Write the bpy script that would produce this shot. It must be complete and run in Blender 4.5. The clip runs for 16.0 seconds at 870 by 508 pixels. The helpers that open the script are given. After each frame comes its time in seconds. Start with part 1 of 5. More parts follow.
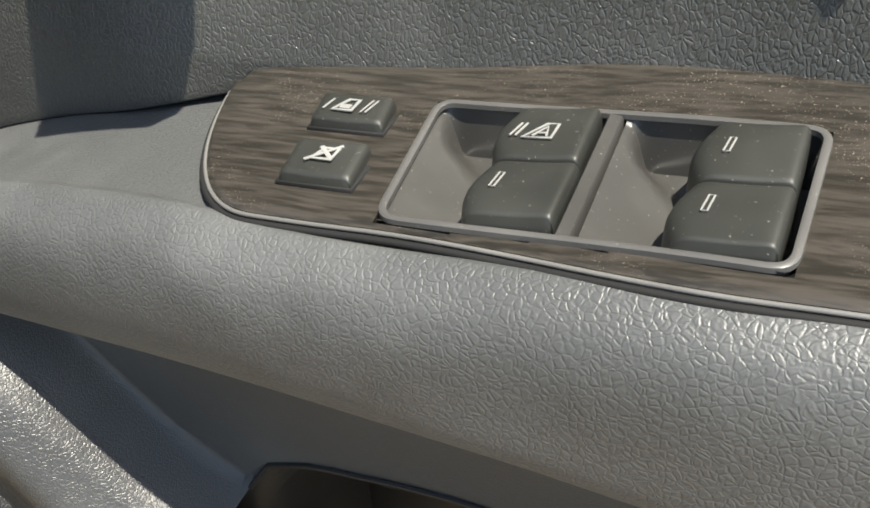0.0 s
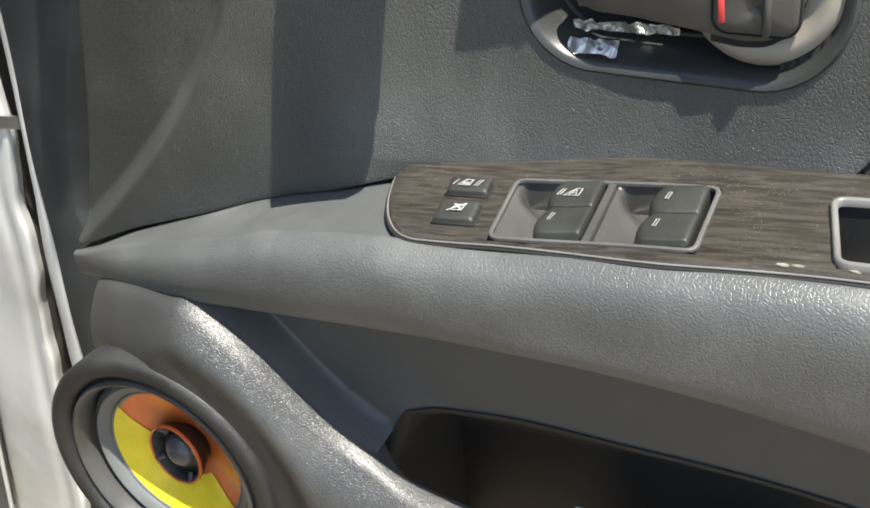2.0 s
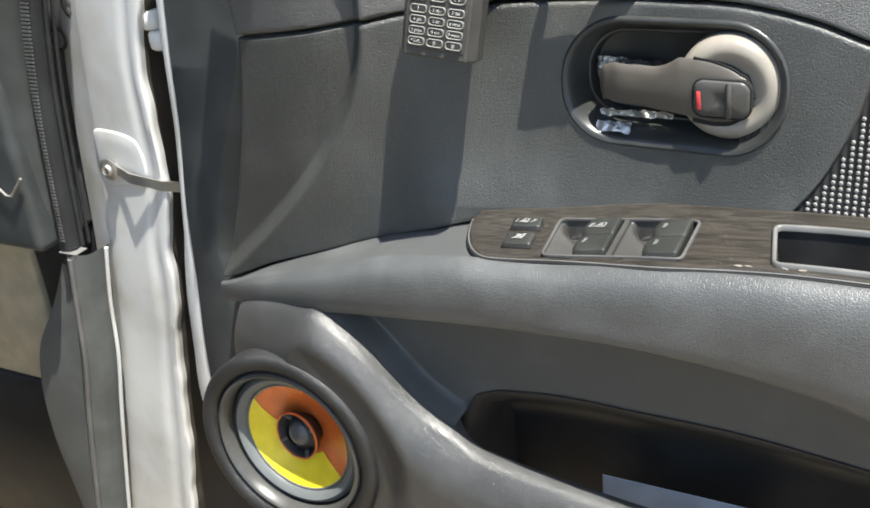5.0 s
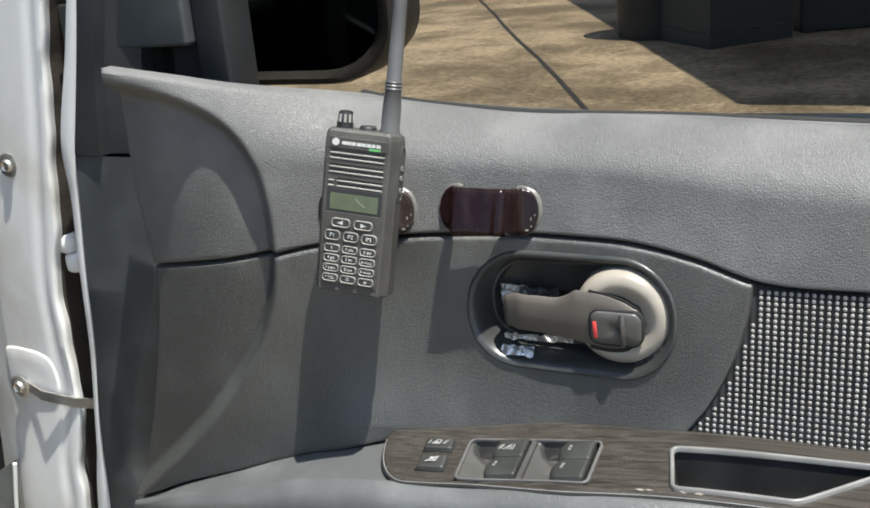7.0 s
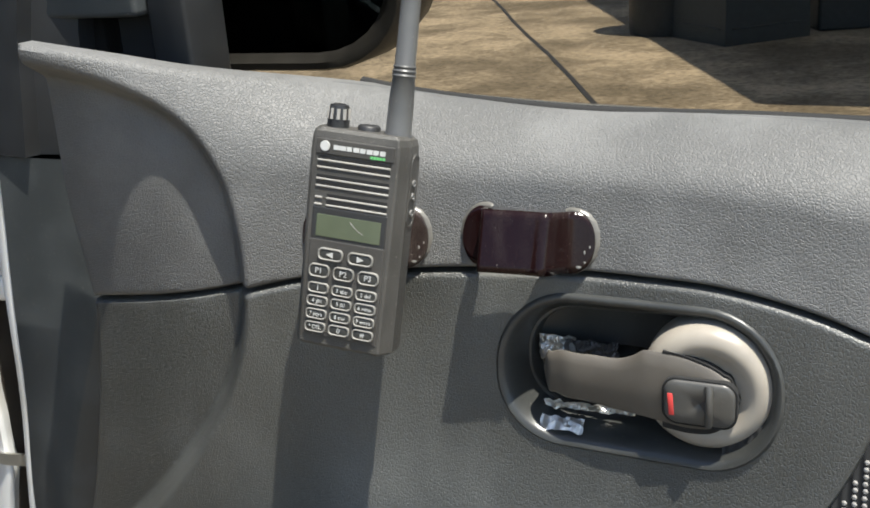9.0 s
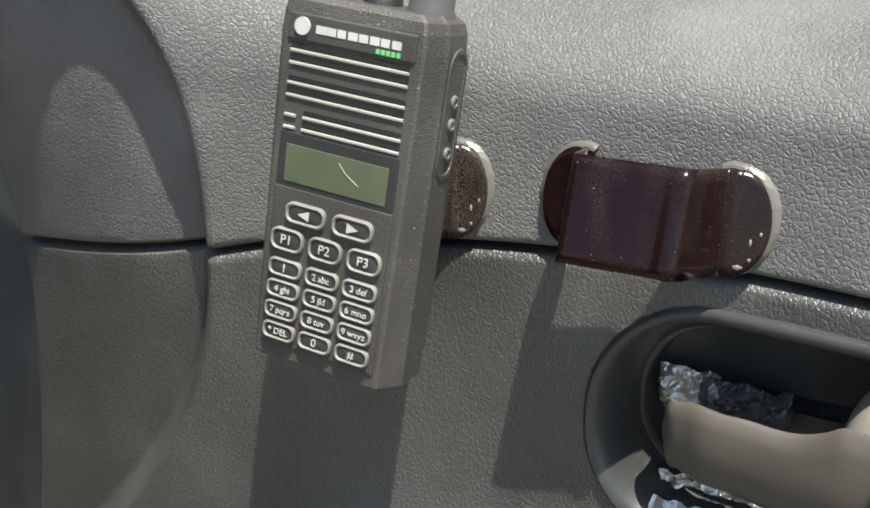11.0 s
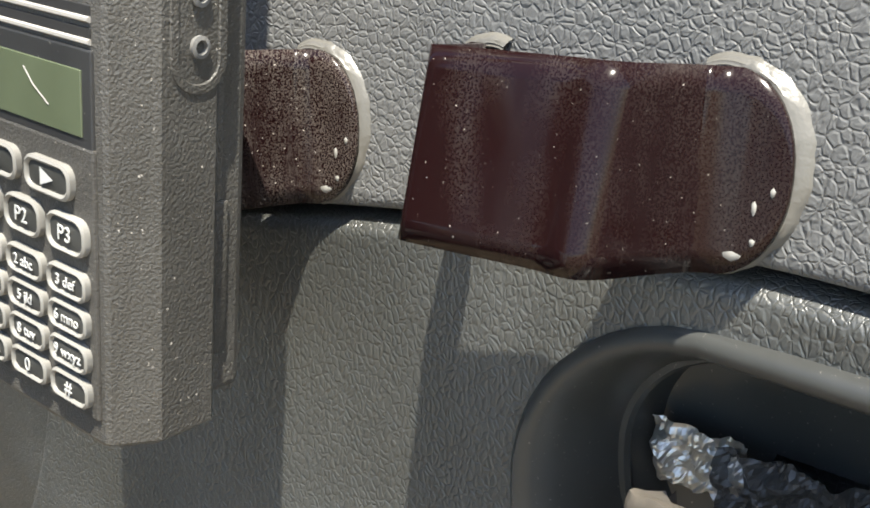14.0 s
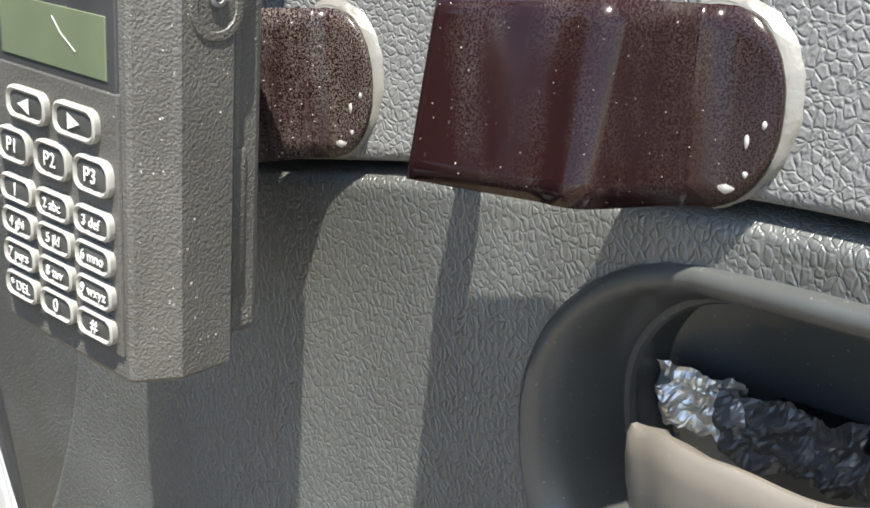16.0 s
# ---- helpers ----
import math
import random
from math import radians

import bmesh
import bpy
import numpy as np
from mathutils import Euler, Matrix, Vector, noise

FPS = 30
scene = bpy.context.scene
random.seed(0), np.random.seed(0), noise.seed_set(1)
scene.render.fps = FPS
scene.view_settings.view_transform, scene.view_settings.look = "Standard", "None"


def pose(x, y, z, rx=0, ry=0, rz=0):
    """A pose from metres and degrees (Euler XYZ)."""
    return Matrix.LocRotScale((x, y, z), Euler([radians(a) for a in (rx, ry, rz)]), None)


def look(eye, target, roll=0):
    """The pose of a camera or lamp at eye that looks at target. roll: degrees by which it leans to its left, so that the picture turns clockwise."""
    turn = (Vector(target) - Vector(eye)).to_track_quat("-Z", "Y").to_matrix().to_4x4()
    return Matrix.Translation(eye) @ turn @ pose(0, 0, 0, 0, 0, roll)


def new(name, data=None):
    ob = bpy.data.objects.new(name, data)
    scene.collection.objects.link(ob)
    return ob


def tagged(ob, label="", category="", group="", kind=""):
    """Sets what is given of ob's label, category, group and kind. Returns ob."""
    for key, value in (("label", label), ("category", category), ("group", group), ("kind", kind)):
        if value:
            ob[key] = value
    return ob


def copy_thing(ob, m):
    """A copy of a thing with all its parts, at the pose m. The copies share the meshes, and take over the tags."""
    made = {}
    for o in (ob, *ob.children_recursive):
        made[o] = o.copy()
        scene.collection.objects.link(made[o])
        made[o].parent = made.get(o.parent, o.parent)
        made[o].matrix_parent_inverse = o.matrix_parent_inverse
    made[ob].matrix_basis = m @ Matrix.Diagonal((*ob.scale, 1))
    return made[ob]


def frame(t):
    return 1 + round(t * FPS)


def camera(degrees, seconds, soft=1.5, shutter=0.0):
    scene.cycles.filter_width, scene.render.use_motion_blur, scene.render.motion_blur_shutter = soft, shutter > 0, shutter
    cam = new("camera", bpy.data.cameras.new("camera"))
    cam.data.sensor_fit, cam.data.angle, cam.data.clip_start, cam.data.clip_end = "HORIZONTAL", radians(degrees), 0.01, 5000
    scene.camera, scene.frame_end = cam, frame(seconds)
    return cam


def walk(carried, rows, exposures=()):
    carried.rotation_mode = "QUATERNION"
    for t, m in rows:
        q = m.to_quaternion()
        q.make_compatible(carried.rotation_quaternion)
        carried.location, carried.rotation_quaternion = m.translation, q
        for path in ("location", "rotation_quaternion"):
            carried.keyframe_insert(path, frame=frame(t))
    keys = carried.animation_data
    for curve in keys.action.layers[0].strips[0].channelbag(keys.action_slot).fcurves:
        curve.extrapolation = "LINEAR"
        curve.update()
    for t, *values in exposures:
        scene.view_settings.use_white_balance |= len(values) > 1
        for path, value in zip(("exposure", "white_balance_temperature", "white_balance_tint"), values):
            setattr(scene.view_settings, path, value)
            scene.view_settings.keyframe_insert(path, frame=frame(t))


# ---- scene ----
EXPOSURES = [(t, e, k, 7) for t, e, k in ((0, 0.98, 6800), (3, 1.25, 6450), (5.5, 1.12, 6400), (7, 0.98, 6350), (8, 0.98, 6450), (10.5, 1.0, 6500), (12, 1.25, 6900), (13.5, 1.45, 6750), (15, 1.9, 6550), (16, 2.02, 6450))]
cam = camera(44.7, 16.0, soft=1.8)
PATH = [
    (0, (0.1226, -0.2675, 0.9096), (-0.2329, 0.4306, 0.2881), -4.59),
    (0.5, (0.1374, -0.2935, 0.9352), (-0.2314, 0.4161, 0.3348), -5.58),
    (1, (0.1567, -0.3531, 0.9694), (-0.2280, 0.3683, 0.3937), -5.77),
    (1.5, (0.1788, -0.4199, 1.0039), (-0.2300, 0.3014, 0.4448), -6.33),
    (2, (0.2032, -0.4843, 1.0271), (-0.2054, 0.2543, 0.4910), -6.31),
    (2.5, (0.2239, -0.5348, 1.0477), (-0.1834, 0.2154, 0.5269), -6.14),
    (3, (0.2444, -0.5885, 1.0665), (-0.1621, 0.1682, 0.5543), -5.60),
    (3.2, (0.2558, -0.6068, 1.0668), (-0.1572, 0.1541, 0.5664), -5.26),
    (5.3, (0.2911, -0.7166, 1.1250), (-0.1595, 0.0637, 0.6912), -5.98),
    (5.5, (0.2960, -0.7228, 1.1421), (-0.1421, 0.0772, 0.7321), -5.59),
    (6, (0.3038, -0.7321, 1.1732), (-0.1182, 0.1023, 0.8186), -5.62),
    (6.5, (0.3025, -0.7323, 1.1693), (-0.0974, 0.1149, 0.8196), -5.27),
    (7, (0.2939, -0.7191, 1.1691), (-0.0884, 0.1460, 0.8442), -5.18),
    (7.5, (0.2808, -0.6983, 1.1577), (-0.0921, 0.1693, 0.8290), -4.77),
    (8, (0.2573, -0.6611, 1.1472), (-0.1252, 0.2027, 0.8193), -4.79),
    (8.2, (0.2470, -0.6408, 1.1477), (-0.1369, 0.2251, 0.8269), -4.57),
    (10.3, (0.1407, -0.3678, 1.0829), (-0.2499, 0.4735, 0.7094), -4.10),
    (10.5, (0.1352, -0.3498, 1.0802), (-0.2738, 0.4791, 0.6984), -4.36),
    (11, (0.1327, -0.2977, 1.0612), (-0.3636, 0.4756, 0.6668), -3.23),
    (11.5, (0.1339, -0.2480, 1.0392), (-0.3821, 0.5114, 0.6428), -3.86),
    (12, (0.1360, -0.2081, 1.0206), (-0.4085, 0.5301, 0.6224), -5.59),
    (12.5, (0.1331, -0.1690, 1.0025), (-0.4555, 0.5404, 0.6148), -5.88),
    (13, (0.1307, -0.1441, 0.9982), (-0.4911, 0.5437, 0.6238), -6.06),
    (13.5, (0.1289, -0.1313, 0.9946), (-0.5181, 0.5338, 0.6217), -6.25),
    (14, (0.1307, -0.1276, 0.9902), (-0.5391, 0.5087, 0.6075), -7.46),
    (14.5, (0.1335, -0.1269, 0.9870), (-0.5521, 0.4860, 0.5943), -7.58),
    (15, (0.1373, -0.1292, 0.9838), (-0.5531, 0.4738, 0.5841), -8.09),
    (15.5, (0.1401, -0.1314, 0.9818), (-0.5545, 0.4660, 0.5809), -8.29),
    (16, (0.1419, -0.1345, 0.9808), (-0.5489, 0.4842, 0.6067), -8.13),
]
walk(cam, [(t, look(e, g, r)) for t, e, g, r in PATH], exposures=EXPOSURES)

# ---- world and light ----
SUN_TRAVEL = Vector((-0.33, 0.135, -1.0)).normalized()
world = bpy.data.worlds.new("sky")
scene.world = world
world.use_nodes = True
wn = world.node_tree
sky = wn.nodes.new("ShaderNodeTexSky")
sky.sky_type = "NISHITA"
sky.sun_disc = False
sky.sun_elevation = math.asin(-SUN_TRAVEL.z)
sky.sun_rotation = math.atan2(-SUN_TRAVEL.x, -SUN_TRAVEL.y)
wn.links.new(sky.outputs[0], wn.nodes["Background"].inputs[0])
wn.nodes["Background"].inputs[1].default_value = 0.12
sun = new("sun", bpy.data.lights.new("sun", "SUN"))
sun.data.energy, sun.data.angle, sun.data.color = 5.0, radians(0.53), (1.0, 0.95, 0.87)
sun.rotation_mode = "QUATERNION"
sun.rotation_quaternion = SUN_TRAVEL.to_track_quat("-Z", "Y")
sun.location = (3, -1, 8)


# ---- materials ----
def shader(name, base=(0.5, 0.5, 0.5), rough=0.5, metal=0.0, spec=0.5, coat=0.0):
    m = bpy.data.materials.new(name)
    m.use_nodes = True
    b = m.node_tree.nodes["Principled BSDF"]
    b.inputs["Base Color"].default_value = (*base, 1)
    b.inputs["Roughness"].default_value = rough
    b.inputs["Metallic"].default_value = metal
    b.inputs["Specular IOR Level"].default_value = spec
    b.inputs["Coat Weight"].default_value = coat
    return m, m.node_tree, b


def node(nt, kind, **vals):
    n = nt.nodes.new(kind)
    for k, v in vals.items():
        n.inputs[k.replace("_", " ")].default_value = v
    return n


def coords(nt, scale=(1, 1, 1)):
    c = nt.nodes.new("ShaderNodeTexCoord")
    mp = node(nt, "ShaderNodeMapping", Scale=scale)
    nt.links.new(c.outputs["Object"], mp.inputs["Vector"])
    return mp.outputs[0]


def mixed(nt, bsdf, fac, a, b, socket="Base Color"):
    mx = nt.nodes.new("ShaderNodeMix")
    mx.data_type = "RGBA"
    mx.inputs[6].default_value, mx.inputs[7].default_value = (*a, 1), (*b, 1)
    nt.links.new(fac, mx.inputs[0])
    if bsdf:
        nt.links.new(mx.outputs[2], bsdf.inputs[socket])
    return mx


def ramp(nt, fac, lo, hi, a=0.0, b=1.0):
    r = nt.nodes.new("ShaderNodeMapRange")
    r.inputs["From Min"].default_value, r.inputs["From Max"].default_value = lo, hi
    r.inputs["To Min"].default_value, r.inputs["To Max"].default_value = a, b
    r.interpolation_type = "SMOOTHSTEP"
    nt.links.new(fac, r.inputs["Value"])
    return r.outputs[0]


def bumped(nt, bsdf, height, strength, distance, before=None):
    bp = node(nt, "ShaderNodeBump", Strength=strength, Distance=distance)
    nt.links.new(height, bp.inputs["Height"])
    if before:
        nt.links.new(before.outputs[0], bp.inputs["Normal"])
    nt.links.new(bp.outputs[0], bsdf.inputs["Normal"])
    return bp


def leather(name, base, cell, rough, depth, dust=0.35, spec=0.5, tall=1.0):
    """Grained vinyl: uneven pebbles between fine creases, worn sheen and pale dust."""
    m, nt, b = shader(name, base, rough, 0, spec)
    co = coords(nt, (1, 1, 1 / tall))
    warp = node(nt, "ShaderNodeTexNoise", Scale=0.45 / cell, Detail=2.0)
    nt.links.new(co, warp.inputs["Vector"])
    add = nt.nodes.new("ShaderNodeVectorMath")
    add.operation = "MULTIPLY_ADD"
    add.inputs[1].default_value = (cell * 1.5,) * 3
    nt.links.new(warp.outputs["Color"], add.inputs[0])
    nt.links.new(co, add.inputs[2])
    v = node(nt, "ShaderNodeTexVoronoi", Scale=1.0 / cell)
    v.feature = "DISTANCE_TO_EDGE"
    nt.links.new(add.outputs[0], v.inputs["Vector"])
    h = ramp(nt, v.outputs["Distance"], 0.0, 0.2, 0, 1)
    v2 = node(nt, "ShaderNodeTexVoronoi", Scale=2.3 / cell)
    v2.feature = "SMOOTH_F1"
    v2.inputs["Smoothness"].default_value = 0.5
    nt.links.new(add.outputs[0], v2.inputs["Vector"])
    fine = node(nt, "ShaderNodeTexNoise", Scale=3.2 / cell, Detail=3.0)
    nt.links.new(co, fine.inputs["Vector"])
    b0 = bumped(nt, b, fine.outputs["Fac"], 0.35, depth * 0.4)
    b1 = bumped(nt, b, ramp(nt, v2.outputs["Distance"], 0.1, 0.7, 1, 0), 0.45, depth * 0.3, b0)
    bumped(nt, b, h, 0.85, depth * 0.42, b1)
    big = node(nt, "ShaderNodeTexNoise", Scale=14.0, Detail=5.0, Roughness=0.6)
    nt.links.new(co, big.inputs["Vector"])
    f = ramp(nt, big.outputs["Fac"], 0.4, 0.75)
    tone = mixed(nt, None, f, base, tuple(min(1, c * 1.3 + 0.012) for c in base))
    speck = node(nt, "ShaderNodeTexNoise", Scale=900.0, Detail=2.0)
    nt.links.new(co, speck.inputs["Vector"])
    sp = ramp(nt, speck.outputs["Fac"], 0.735, 0.78, 0, dust)
    mx = nt.nodes.new("ShaderNodeMix")
    mx.data_type = "RGBA"
    nt.links.new(sp, mx.inputs[0])
    nt.links.new(tone.outputs[2], mx.inputs[6])
    mx.inputs[7].default_value = (0.42, 0.4, 0.36, 1)
    nt.links.new(mx.outputs[2], b.inputs["Base Color"])
    nt.links.new(ramp(nt, big.outputs["Fac"], 0.3, 0.8, rough - 0.05, rough + 0.1), b.inputs["Roughness"])
    return m


def plastic(name, base, rough, grain=0.0, scale=1500.0, spec=0.5, dust=0.0, metal=0.0):
    m, nt, b = shader(name, base, rough, metal, spec)
    co = coords(nt)
    big = node(nt, "ShaderNodeTexNoise", Scale=30.0, Detail=5.0)
    nt.links.new(co, big.inputs["Vector"])
    tone = mixed(nt, None, ramp(nt, big.outputs["Fac"], 0.35, 0.7), base, tuple(min(1, c * 1.25 + 0.004) for c in base))
    speck = node(nt, "ShaderNodeTexNoise", Scale=1100.0, Detail=2.0)
    nt.links.new(co, speck.inputs["Vector"])
    mx = nt.nodes.new("ShaderNodeMix")
    mx.data_type = "RGBA"
    nt.links.new(ramp(nt, speck.outputs["Fac"], 0.7, 0.76, 0, dust), mx.inputs[0])
    nt.links.new(tone.outputs[2], mx.inputs[6])
    mx.inputs[7].default_value = (0.5, 0.46, 0.4, 1)
    nt.links.new(mx.outputs[2], b.inputs["Base Color"])
    nt.links.new(ramp(nt, big.outputs["Fac"], 0.3, 0.75, rough - 0.04, rough + 0.08), b.inputs["Roughness"])
    if grain:
        g = node(nt, "ShaderNodeTexNoise", Scale=scale, Detail=2.0)
        nt.links.new(co, g.inputs["Vector"])
        bumped(nt, b, g.outputs["Fac"], 0.6, grain)
    return m


GREY = (0.075, 0.077, 0.076)
M_UPPER = leather("upper vinyl", (0.1, 0.1, 0.097), 0.0021, 0.55, 0.00052, 0.3)
M_MID = leather("middle vinyl", (0.047, 0.048, 0.044), 0.0018, 0.42, 0.00042, 0.4, 0.9, 1.5)
M_ARM = leather("armrest vinyl", (0.084, 0.087, 0.086), 0.0023, 0.46, 0.00032, 0.3, 0.7)
M_LOW = leather("lower trim vinyl", (0.066, 0.07, 0.071), 0.0014, 0.42, 0.00018, 0.3)
M_POD = leather("speaker pod vinyl", (0.04, 0.04, 0.039), 0.0016, 0.4, 0.00026, 0.3, 0.8)
M_SEALRIB_LIT = plastic("lit rubber ribs", (0.1, 0.1, 0.095), 0.55)
M_GAP = plastic("dark brown gap side", (0.035, 0.028, 0.021), 0.8, 0.001, 120)
M_SMOOTH = plastic("smooth grey trim", (0.05, 0.055, 0.056), 0.45, 0.00003, 900, dust=0.4)
M_BLACK = plastic("black plastic", (0.018, 0.018, 0.018), 0.45, 0.00004, 1600, dust=0.3)
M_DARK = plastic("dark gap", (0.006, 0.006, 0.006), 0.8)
M_RINGBLK = leather("black speaker ring vinyl", (0.018, 0.018, 0.018), 0.0016, 0.42, 0.0004, 0.4)
M_RUBBER = plastic("black rubber", (0.02, 0.021, 0.022), 0.6, 0.0001, 700)
M_CUP = plastic("handle cup plastic", (0.034, 0.035, 0.033), 0.33, 0.00003, 900, dust=0.3)
M_LEVER = plastic("taupe lever paint", (0.085, 0.075, 0.062), 0.42, 0.00002, 2200, dust=0.15)
M_RING = plastic("champagne ring paint", (0.27, 0.242, 0.202), 0.33, 0.00002, 2200, dust=0.1)
M_SWITCH = plastic("switch plastic", (0.026, 0.027, 0.024), 0.45, 0.00003, 2500, dust=0.45)
M_BEZEL = plastic("switch bezel plastic", (0.054, 0.053, 0.05), 0.34, 0.00003, 2500, dust=0.5)
M_MODRIM = plastic("worn switch frame edge", (0.085, 0.083, 0.08), 0.34, 0.00002, 2000, dust=0.3)
M_TRIMLINE = plastic("grey edge trim", (0.14, 0.137, 0.13), 0.32, 0.00002, 2000, dust=0.3)
M_RADIO = plastic("radio body", (0.055, 0.052, 0.046), 0.45, 0.0007, 1600, dust=0.9)
M_RADIOF = plastic("radio front", (0.045, 0.042, 0.037), 0.5, 0.0004, 1800, dust=0.4)
M_RUB = plastic("antenna rubber", (0.075, 0.075, 0.073), 0.45, 0.00005, 1500, dust=0.2)
M_KEYLINE = plastic("key outline white", (0.185, 0.178, 0.16), 0.55)
M_KEY = plastic("key cap", (0.03, 0.03, 0.027), 0.5, 0.00005, 2000)
M_FILLER = plastic("bare filler", (0.2, 0.18, 0.155), 0.7)
M_PLUG = plastic("grey rubber plug", (0.2, 0.195, 0.18), 0.6)
M_KNOB = plastic("lock knob plastic", (0.06, 0.058, 0.053), 0.36, 0.00003, 2500, dust=0.3)
M_ICON = plastic("worn grey print", (0.27, 0.27, 0.26), 0.5)
M_WHITE = plastic("white print", (0.45, 0.45, 0.43), 0.5)
M_GREEN = plastic("green print", (0.12, 0.45, 0.14), 0.5)
M_RIDGE = plastic("worn slot edge", (0.3, 0.285, 0.26), 0.42, 0.00008, 2000)
M_LCD = plastic("display grey green", (0.07, 0.084, 0.05), 0.18)
M_RED = plastic("red mark", (0.6, 0.05, 0.045), 0.5)
M_ORANGE = plastic("orange cone", (0.62, 0.15, 0.035), 0.22, dust=0.2)
M_YELLOW = plastic("yellow cone", (0.75, 0.6, 0.03), 0.22, dust=0.2)
M_DOME = plastic("glossy grey dome", (0.09, 0.09, 0.09), 0.12)
M_SURROUND = plastic("speaker surround", (0.12, 0.13, 0.13), 0.45)
M_PAPER = plastic("folded paper", (0.55, 0.6, 0.63), 0.7)
M_METAL = plastic("zinc bolt", (0.5, 0.48, 0.44), 0.35, metal=0.9)
M_TAPE = plastic("clear adhesive", (0.1, 0.095, 0.083), 0.3, 0.0004, 500)
M_CARPET = plastic("interior trim grey", (0.1, 0.105, 0.1), 0.6, 0.0002, 900)
M_BEIGE = plastic("beige trim", (0.42, 0.36, 0.25), 0.6, 0.0001, 900)
M_BIN = plastic("dark bin plastic", (0.01, 0.014, 0.018), 0.5, spec=0.3)
M_WALL = plastic("plain plastered wall", (0.5, 0.47, 0.42), 0.8, 0.002, 40)

# white car paint
M_PAINT, nt, b = shader("white car paint", (0.78, 0.78, 0.76), 0.42, 0, 0.4, 0.2)
co = coords(nt)
n1 = node(nt, "ShaderNodeTexNoise", Scale=9.0, Detail=6.0)
nt.links.new(co, n1.inputs["Vector"])
mixed(nt, b, ramp(nt, n1.outputs["Fac"], 0.45, 0.75), (0.74, 0.74, 0.72), (0.56, 0.54, 0.49))

# dark wood-look film with lengthwise grain
M_WOOD, nt, b = shader("dark wood film", (0.07, 0.055, 0.045), 0.33, 0, 0.5, 0.15)
co = coords(nt, (4, 430, 430))
w1 = node(nt, "ShaderNodeTexNoise", Scale=1.0, Detail=6.0, Roughness=0.65, Distortion=0.4)
nt.links.new(co, w1.inputs["Vector"])
wood = mixed(nt, None, ramp(nt, w1.outputs["Fac"], 0.36, 0.66), (0.02, 0.018, 0.0145), (0.056, 0.049, 0.041))
co2 = coords(nt)
w2 = node(nt, "ShaderNodeTexNoise", Scale=1700.0, Detail=2.0)
w3 = node(nt, "ShaderNodeTexNoise", Scale=28.0, Detail=3.0)
nt.links.new(co2, w2.inputs["Vector"])
nt.links.new(co2, w3.inputs["Vector"])
mul = nt.nodes.new("ShaderNodeMath")
mul.operation = "MULTIPLY"
nt.links.new(ramp(nt, w2.outputs["Fac"], 0.64, 0.74), mul.inputs[0])
nt.links.new(ramp(nt, w3.outputs["Fac"], 0.45, 0.62), mul.inputs[1])
mx = nt.nodes.new("ShaderNodeMix")
mx.data_type = "RGBA"
nt.links.new(mul.outputs[0], mx.inputs[0])
nt.links.new(wood.outputs[2], mx.inputs[6])
mx.inputs[7].default_value = (0.34, 0.29, 0.22, 1)
nt.links.new(mx.outputs[2], b.inputs["Base Color"])
bumped(nt, b, w1.outputs["Fac"], 0.15, 0.0002)

# dark red-brown acrylic
def acrylic(name, dust, speck):
    m, nt, b = shader(name, (0.009, 0.0032, 0.0034), 0.1, 0, 0.22, 0.0)
    co = coords(nt)
    a1 = node(nt, "ShaderNodeTexNoise", Scale=1150.0, Detail=2.0)
    a2 = node(nt, "ShaderNodeTexNoise", Scale=60.0, Detail=5.0)
    a3 = node(nt, "ShaderNodeTexNoise", Scale=22.0, Detail=3.0)
    a4 = node(nt, "ShaderNodeTexNoise", Scale=2400.0, Detail=2.0)
    nt.links.new(co, a1.inputs["Vector"])
    nt.links.new(co, a4.inputs["Vector"])
    nt.links.new(coords(nt, (2.4, 2.4, 0.3)), a2.inputs["Vector"])
    nt.links.new(coords(nt, (3.0, 3.0, 1.0)), a3.inputs["Vector"])
    mx = mixed(nt, None, ramp(nt, a1.outputs["Fac"], 0.70 - speck, 0.78 - speck), (0.009, 0.0032, 0.0034), (0.4, 0.36, 0.32))
    # fine dust lying in drifts
    grain = nt.nodes.new("ShaderNodeMath")
    grain.operation = "MULTIPLY"
    nt.links.new(ramp(nt, a4.outputs["Fac"], 0.42, 0.62, 0, dust), grain.inputs[0])
    nt.links.new(ramp(nt, a3.outputs["Fac"], 0.4, 0.68), grain.inputs[1])
    m2 = nt.nodes.new("ShaderNodeMix")
    m2.data_type = "RGBA"
    nt.links.new(grain.outputs[0], m2.inputs[0])
    nt.links.new(mx.outputs[2], m2.inputs[6])
    m2.inputs[7].default_value = (0.33, 0.29, 0.25, 1)
    nt.links.new(m2.outputs[2], b.inputs["Base Color"])
    nt.links.new(ramp(nt, a2.outputs["Fac"], 0.35, 0.75, 0.06, 0.26 + dust * 0.3), b.inputs["Roughness"])
    return m


M_ACRYL = acrylic("dark red acrylic", 0.05, -0.025)
M_ACRYLD = acrylic("dusty dark red acrylic", 0.24, 0.01)

